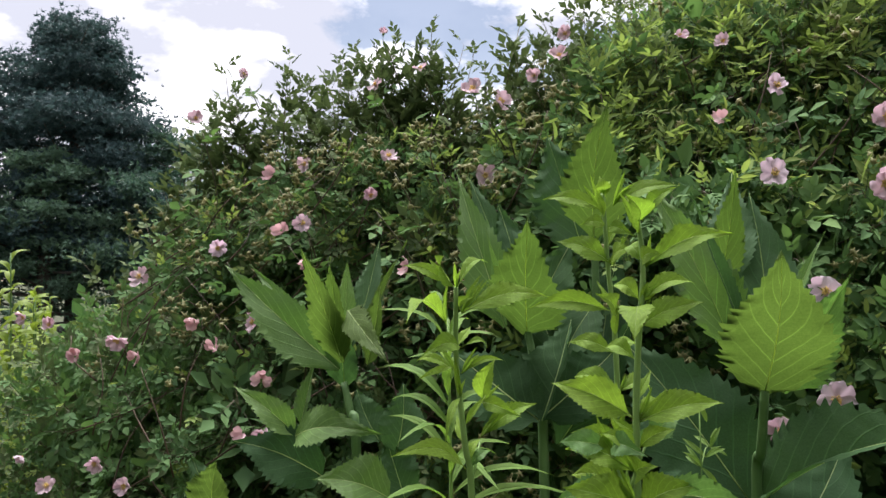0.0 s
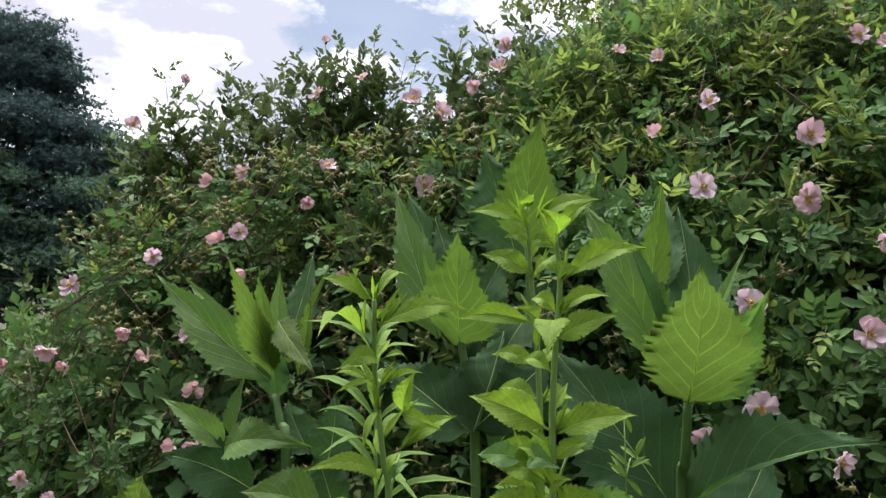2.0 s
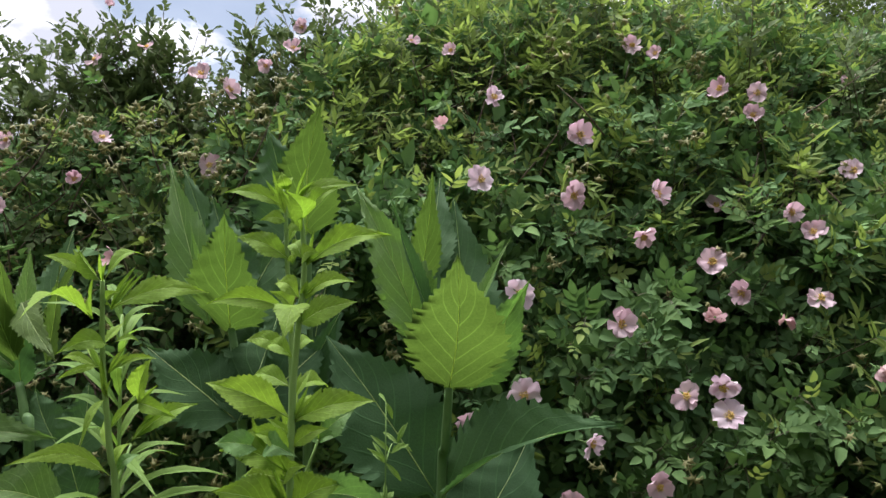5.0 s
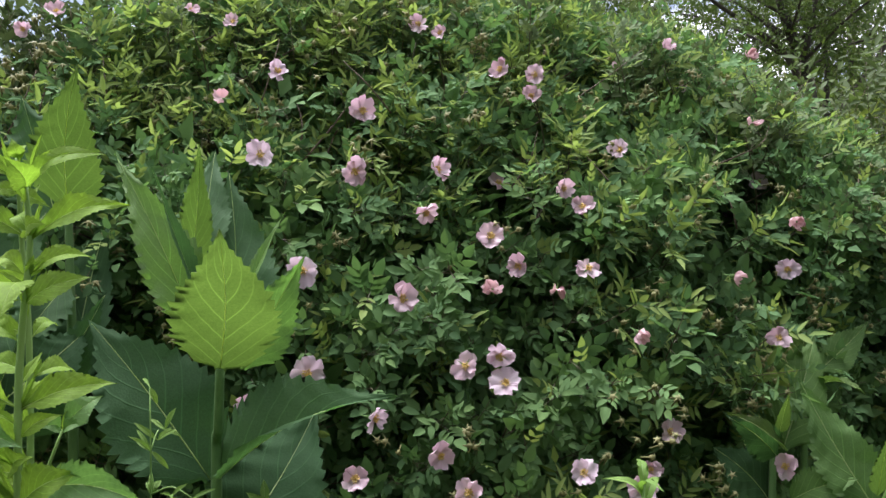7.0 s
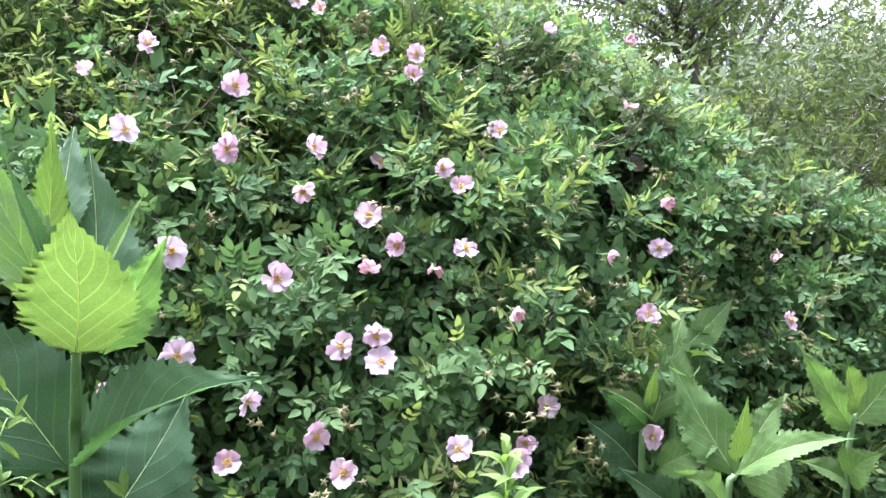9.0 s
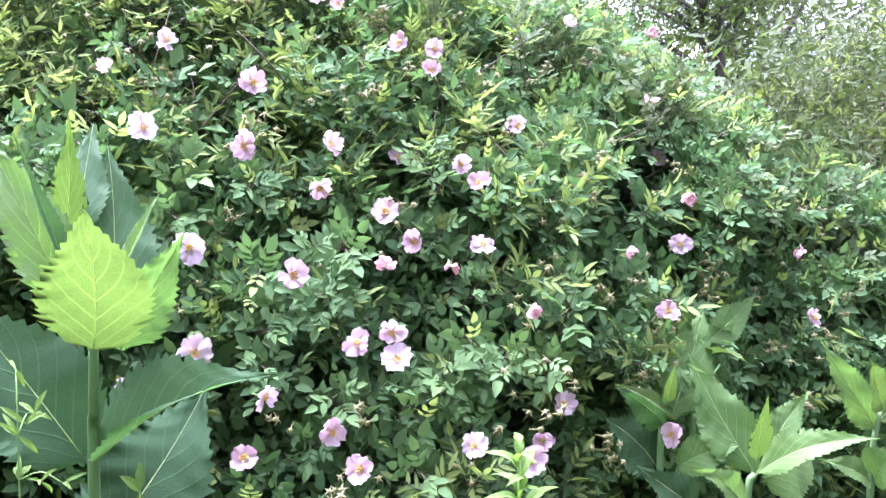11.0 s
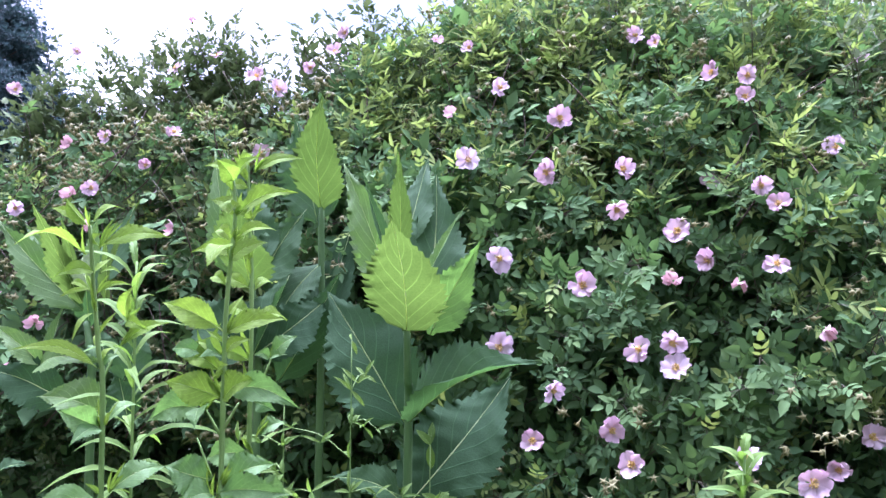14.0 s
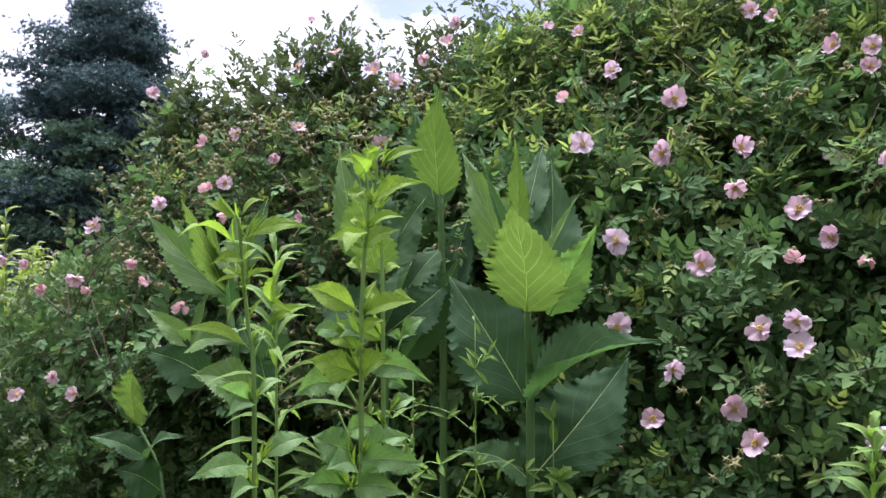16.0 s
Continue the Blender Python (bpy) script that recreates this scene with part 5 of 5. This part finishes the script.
def lobed_plant(foot, height, label, seed, count=6, size=0.085):
    """A low plant with deeply cut leaves."""
    rng = random.Random(seed)
    plant = thing("mugwort", (foot[0], foot[1], 0.0), label, "plant", "low cut-leaved weeds")
    line = spline([(foot[0], foot[1], 0), (foot[0] + rng.uniform(-0.02, 0.02), foot[1], height * 0.6), (foot[0], foot[1], height)], 5)
    part("stem", array_mesh("stem", *tube(line, np.linspace(0.0040, 0.0015, len(line)), 6), [STALK]), plant)
    for k in range(count):
        p = np.array([foot[0], foot[1], height * (1 - 0.028 * k)])
        a = k * 2.4 + rng.uniform(-0.3, 0.3)
        d = unit((math.cos(a), math.sin(a) * 0.7 - 0.2, 0.75 - 0.08 * k))
        ll = size * rng.uniform(0.8, 1.2)
        make_leaf(plant, p, p + d * ll, ll * 0.55, (0, -0.8, 0.5), 15, 0.004, HERB_LOW, "lobed", 5, rng, 3, rng.uniform(0, 0.15))
        for s_ in (-1, 1):
            q = p + d * ll * 0.35
            w = unit(d + s_ * 0.9 * unit(np.cross(d, (0, -0.8, 0.5))))
            make_leaf(plant, q, q + w * ll * 0.5, ll * 0.2, (0, -0.8, 0.5), 15, 0.002, HERB_LOW, "lobed", 3, rng, 1, 0.05)
    return plant


for k, (x, y, z) in enumerate([(0.28, 1.02, 0.95), (0.33, 1.05, 0.965), (0.39, 1.02, 0.94), (0.44, 0.98, 0.95), (0.36, 1.0, 0.93), (0.53, 1.0, 0.94), (0.62, 0.95, 0.93), (0.22, 1.05, 0.92)]):
    lobed_plant((x, y), z, "bright green low weed with deeply cut leaves", 80 + k)


def grass_tuft(foot, height, label, seed, count=9):
    rng = random.Random(seed)
    tuft = thing("grass_tuft", (foot[0], foot[1], 0.0), label, "grass", "grass tufts")
    for k in range(count):
        a = rng.uniform(0, 6.28)
        p = np.array([foot[0] + 0.012 * math.cos(a), foot[1] + 0.012 * math.sin(a), 0.0])
        e = p + np.array([math.cos(a) * 0.07, math.sin(a) * 0.07, height * rng.uniform(0.8, 1.0)])
        m = p * 0.4 + e * 0.6 - np.array([math.cos(a), math.sin(a), 0]) * 0.03
        line = spline([p, m, e, e + np.array([math.cos(a) * 0.04, math.sin(a) * 0.04, -0.02])], 5)
        side = unit(np.cross((math.cos(a), math.sin(a), 0.3), (0, 0, 1))) * 0.0035
        w = np.linspace(1, 0.05, len(line))[:, None]
        v = np.concatenate([line - side * w, line + np.array([0, 0, -0.001]), line + side * w])
        n, t = len(line), []
        for i in range(n - 1):
            t += [(i, i + 1, n + i + 1), (i, n + i + 1, n + i), (n + i, n + i + 1, 2 * n + i + 1), (n + i, 2 * n + i + 1, 2 * n + i)]
        part("grass_blade", array_mesh("grass_blade", v, t, [HERB_LEAF]), tuft)
    return tuft


grass_tuft((0.135, 0.73), 1.10, "yellow-green arching grass blades among the weeds", 91)
grass_tuft((0.585, 0.86), 1.02, "yellow-green arching grass blades among the weeds", 92)
grass_tuft((0.92, 1.05), 0.98, "yellow-green arching grass blades among the weeds", 93, 7)


# ---- the olive green shrub beside the roses ----
def simple_shoot(rng, length=0.2, leaves=13, leaf=(0.018, 0.030), ratio=0.36, one=plain_leaflet):
    soup = Soup()
    bend = np.array([rng.uniform(-0.3, 0.3), rng.uniform(-0.3, 0.3), 0])
    spot = lambda u: np.array([0, 0, u * length]) + bend * length * u * u
    v, t = tube([spot(u) for u in np.linspace(0, 1, 3)], np.linspace(0.0014, 0.0006, 3), 3)
    soup.add(v, t, 1)
    for k in range(leaves):
        u = 0.1 + 0.9 * k / (leaves - 1)
        ll = rng.uniform(*leaf)
        v, t = one(ll, ll * ratio, rng)
        az, el = k * 2.4 + rng.uniform(-0.5, 0.5), radians(rng.uniform(5, 55))
        x = np.array([math.cos(az) * math.cos(el), math.sin(az) * math.cos(el), math.sin(el)])
        y = np.array([-math.sin(az), math.cos(az), 0])
        soup.add(v @ np.stack([x, y, np.cross(x, y)]) + spot(u), t, 0)
    return soup.arrays()


def build_olive_shrub():
    rng = random.Random(17)
    shrub = thing("willow_shrub", (2.4, 2.7, 0.0), "dense olive green shrub with fine narrow leaves", "shrub")
    shapes = [simple_shoot(rng, rng.uniform(0.18, 0.28), 14, (0.034, 0.058), 0.29, simple_leaflet) for _ in range(9)]
    fresh = [(v, t, np.where(i == 0, 2, i)) for v, t, i in (simple_shoot(rng, rng.uniform(0.14, 0.22), 11, (0.036, 0.060), 0.27, simple_leaflet) for _ in range(4))]
    dim = [simple_shoot(rng, rng.uniform(0.16, 0.26), 12, (0.030, 0.048), 0.34) for _ in range(6)]

    def reach(x, y):
        """The uneven height of the shrub's top, which climbs away from the roses."""
        return 1.43 + (float(np.interp(x * 2.3 / y, (1.3, 1.48, 1.68, 2.0, 2.36, 4.0), (1.50, 1.66, 1.77, 1.93, 2.07, 2.25))) - 1.43) * y / 2.3 + 0.09 * noise.noise((x * 6.0, y * 2.0, 1.0))

    soup = Soup()
    for k in range(4700):
        x, z = rng.uniform(1.3, 3.3), rng.uniform(0.3, 2.5)
        y = 2.0 + 0.22 * max(0, z - 1.2) + 0.15 * noise.noise((x * 2.6, z * 2.6, 7)) + rng.random() ** 1.6 * 0.8 + 0.12 * (x - 1.5)
        clump = noise.noise((x * 5.5, z * 6.5, y * 3.0))
        if z > reach(x, y) or (clump < -0.12 and rng.random() < 0.7):
            continue
        d = np.array([rng.gauss(-0.1, 0.5), -0.6 + rng.gauss(0, 0.4), 0.45 + rng.gauss(0, 0.35)])
        young = 0.55 if noise.noise((x * 6.0, z * 7.0, 3.0)) > 0.12 else 0.07
        scatter(soup, rng.choice(fresh if rng.random() < young else shapes), turn_to(d, rng.uniform(0, 6)), np.array([x, y, z]), rng.uniform(0.65, 1.05))
    for k in range(1900):
        x, z = rng.uniform(1.6, 3.5), rng.uniform(0.2, 2.5)
        y = 2.75 + 0.12 * (x - 1.5) + rng.uniform(0, 0.5)
        if z < reach(x, y) - 0.12:
            scatter(soup, rng.choice(dim), turn_to((rng.gauss(0, 0.6), -0.3, 0.6), rng.uniform(0, 6)), np.array([x, y, z]), rng.uniform(1.4, 2.0))
    tagged(part("foliage", soup.mesh("foliage", [OLIVE_LEAF, TWIG, OLIVE_YOUNG]), shrub), "fine olive green leaves", kind="stuff")
    for k in range(26):
        x = rng.uniform(1.4, 3.2)
        y = 2.35 + rng.uniform(0, 0.5)
        end = np.array([x, y, reach(x, y) - rng.uniform(0.0, 0.4)])
        root = np.array([2.4 + rng.uniform(-0.3, 0.3), 2.7 + rng.uniform(-0.2, 0.2), 0])
        line = spline([root, root * 0.5 + end * 0.5 + (0, 0.1, 0.25), end], 7)
        part("branch", array_mesh("branch", *tube(line, np.linspace(0.014, 0.002, len(line)), 6), [CANE]), shrub)


build_olive_shrub()


# ---- trees behind ----
def tree(name, foot, height, spread, label, seed, leaf_material_, count, leaf=(0.05, 0.09), trunk=0.07, crown_low=0.35, lean=0.0, way=None, boughs=(), scatter_=0.16):
    """A tapered trunk with forking limbs, and a crown of leaf sprays about the limbs' ends."""
    rng = random.Random(seed)
    t_ = thing(name, (foot[0], foot[1], 0.0), label, "tree")
    head = np.array([foot[0] + lean, foot[1], height * 0.9])
    line = spline([(foot[0], foot[1], 0), (foot[0] + lean * 0.3 + 0.05, foot[1], height * 0.4), head] if way is None else way, 8)
    part("trunk", array_mesh("trunk", *tube(line, np.linspace(trunk, trunk * 0.25, len(line)), 10), [BARK]), t_)
    ends = []
    for bough in boughs:
        limb = spline(bough, 6)
        part("limb", array_mesh("limb", *tube(limb, np.linspace(trunk * 0.45, trunk * 0.12, len(limb)), 7), [BARK]), t_)
        ends += [limb[i] for i in range(len(limb) // 3, len(limb))]
    for k in range(22):
        u = crown_low + (0.95 - crown_low) * k / 21
        p = line[min(int(u * (len(line) - 1)), len(line) - 1)]
        a = k * 2.4 + rng.uniform(-0.3, 0.3)
        reach = spread * (0.55 + 0.45 * math.sin(math.pi * min(1, (u - crown_low) / (1.02 - crown_low) + 0.15))) * rng.uniform(0.7, 1.05)
        e = p + np.array([math.cos(a) * reach, math.sin(a) * reach, reach * rng.uniform(0.25, 0.7)])
        m = p * 0.5 + e * 0.5 + np.array([0, 0, 0.08 * reach])
        limb = spline([p, m, e], 6)
        part("limb", array_mesh("limb", *tube(limb, np.linspace(trunk * 0.38 * (1.1 - u), trunk * 0.05, len(limb)), 6), [BARK]), t_)
        ends += [limb[i] for i in range(3, len(limb))]
    shapes = [simple_shoot(rng, rng.uniform(0.25, 0.45), 14, leaf, 0.55) for _ in range(7)]
    soup = Soup()
    for k in range(count):
        e = ends[rng.randrange(len(ends))] + np.array([rng.gauss(0, 1), rng.gauss(0, 1), rng.gauss(0, 0.8)]) * scatter_ * spread * 0.9
        d = np.array([rng.gauss(0, 0.7), rng.gauss(0, 0.7), 0.4 + rng.gauss(0, 0.4)])
        scatter(soup, rng.choice(shapes), turn_to(d, rng.uniform(0, 6)), e, rng.uniform(0.7, 1.2))
    tagged(part("crown", soup.mesh("crown", [leaf_material_, BARK]), t_), kind="stuff")
    return t_


tree("small_tree", (0.0, 7.2), 6.0, 1.30, "leafy young tree rising behind the rose thicket", 41, TREE_LEAF, 2700, (0.040, 0.068))
tree("branching_tree", (3.80, 5.2), 5.4, 1.5, "dark-trunked tree with open branches against the sky", 42, TREE_LEAF, 2300, (0.028, 0.048), 0.062, 0.42, 0.0,
     [(3.80, 5.2, 0), (3.77, 5.2, 1.4), (3.73, 5.2, 2.5), (3.636, 5.2, 2.83), (3.51, 5.2, 3.16), (3.36, 5.25, 3.9), (3.25, 5.3, 4.8)],
     [[(3.76, 5.2, 1.6), (3.88, 5.25, 2.4), (3.93, 5.3, 2.85), (3.87, 5.35, 3.2), (4.0, 5.4, 4.4)],
      [(3.72, 5.2, 2.5), (3.49, 5.15, 2.82), (3.2, 5.1, 2.98), (2.8, 5.0, 3.16), (2.3, 4.9, 3.6)],
      [(3.73, 5.2, 2.45), (3.40, 5.3, 2.72), (3.12, 5.35, 2.82), (2.7, 5.4, 2.98)],
      [(3.66, 5.2, 2.75), (3.70, 5.15, 3.0), (3.72, 5.1, 3.3), (3.66, 5.0, 4.0)],
      [(3.75, 5.2, 2.2), (4.15, 5.15, 2.7), (4.45, 5.1, 3.2), (4.9, 5.0, 3.9)],
      [(3.74, 5.2, 2.3), (4.25, 5.3, 2.6), (4.8, 5.3, 2.95), (5.4, 5.3, 3.3)]], 0.30)


tree("broadleaf_tree", (5.4, 7.0), 5.6, 1.9, "dense leafy tree behind the olive green shrub", 43, TREE_LEAF, 3000, (0.036, 0.06), 0.08, 0.16)
tree("broadleaf_tree", (3.0, 7.6), 5.4, 1.7, "dense leafy tree behind the rose thicket", 44, TREE_LEAF, 3600, (0.036, 0.06), 0.07, 0.25)


def pine(foot, height, reach_most, label, seed, limbs, needles, low=0.12, thick=1.0):
    """A pine: a straight trunk, tiers of limbs that bend upward, and needles in tufts along them."""
    rng = random.Random(seed)
    foot = np.array(foot, float)
    t_ = thing("pine_tree", foot, label, "tree", "pines in the distance")
    line = spline([foot, foot + (0.1, 0, height * 0.5), foot + (0, 0, height)], 8)
    part("trunk", array_mesh("trunk", *tube(line, np.linspace(0.24, 0.03, len(line)), 10), [BARK]), t_)
    shapes = []
    for kind in range(3):
        tuft = Soup()
        for k in range(8):
            d = np.array([rng.gauss(0, 0.7), rng.gauss(0, 0.7), rng.uniform(-0.1, 1.0)])
            e = unit(d) * rng.uniform(0.07, 0.13)
            s = unit(np.cross(d, (0.3, 0.5, 0.8))) * 0.017
            tuft.add([s, -s, e], [(0, 1, 2)], 0)
        shapes.append(tuft.arrays())
    soup = Soup()
    for k in range(limbs):
        u = low + (0.99 - low) * k / (limbs - 1)
        p = foot + np.array([0, 0, u * height])
        a = k * 2.4 + rng.uniform(-0.4, 0.4)
        reach = reach_most * (1.02 - u) ** 0.40 * rng.uniform(0.5, 1.2)
        e = p + np.array([math.cos(a) * reach, math.sin(a) * reach, reach * rng.uniform(0.05, 0.42)])
        limb = spline([p, p * 0.5 + e * 0.5 - np.array([0, 0, 0.06 * reach]), e], 6)
        part("limb", array_mesh("limb", *tube(limb, np.linspace(0.05 * (1.1 - u) + 0.01, 0.008, len(limb)), 6), [BARK]), t_)
        # side boughs carry the needles in flat feathery layers
        boughs = [(p + (e - p) * w, e - p, 0.11 + 0.085 * reach) for w in np.linspace(0.4, 1.0, 4)]
        for j in range(7):
            w = rng.uniform(0.25, 0.95)
            side = unit(np.cross(e - p, (0, 0, 1))) * rng.choice((-1, 1))
            b = p + (e - p) * w + (side * rng.uniform(0.2, 0.45) + unit(e - p) * 0.3 + np.array([0, 0, 0.08])) * reach * (1.1 - 0.6 * w)
            boughs.append((b, b - p, 0.10 + 0.080 * reach))
        for j in range(int((90 + 170 * reach) * thick)):
            b, way, wide = rng.choice(boughs)
            q = b + np.array([rng.gauss(0, 1.0), rng.gauss(0, 1.0), rng.gauss(0.1, 0.5)]) * wide
            d = unit(way) * 0.6 + np.array([rng.gauss(0, 0.4), rng.gauss(0, 0.4), 0.8])
            scatter(soup, rng.choice(shapes), turn_to(d, rng.uniform(0, 6)), q, rng.uniform(0.8, 1.4))
    tagged(part("crown", soup.mesh("crown", [needles], False), t_), "dark blue-green needles", kind="stuff")


pine((-17.05, 18.8, 0.0), 8.6, 3.3, "tall dark white pine with ragged tiered crown", 51, 92, NEEDLE)
pine((-14.0, 19.6, 0.0), 5.3, 2.9, "low bluish pine with feathery spreading boughs", 52, 44, FAR_NEEDLE, 0.05, 0.75)
pine((-16.4, 17.0, 0.0), 4.5, 2.6, "low bluish pine with feathery spreading boughs", 53, 40, FAR_NEEDLE, 0.05, 0.75)
pine((-21.0, 17.2, 0.0), 5.8, 3.0, "low bluish pine with feathery spreading boughs", 54, 44, FAR_NEEDLE, 0.05, 0.75)

# ---- sunlit herbs past the end of the thicket ----
field = random.Random(77)
spots = [(-1.86, 1.70, 1.47), (-1.98, 1.86, 1.52), (-2.00, 1.74, 1.36)]
spots += [(-1.92 - 0.055 * k + field.uniform(-0.05, 0.05), 1.85 + 0.05 * k + field.uniform(-0.12, 0.2), field.uniform(1.2, 1.42)) for k in range(19)]
spots += [(-2.05 - 0.05 * k + field.uniform(-0.2, 0.2), 2.15 + 0.05 * k + field.uniform(-0.2, 0.8), field.uniform(1.05, 1.34)) for k in range(30)]
for k, (x, y, h) in enumerate(spots):
    narrow_herb((x, y), h, 30, "bright yellow-green leafy herb past the end of the roses", 60 + k, (0.06, 0.11), 0.036, 0.2, 0.42, (0, 0), FIELD_LEAF, CUP_STALK)
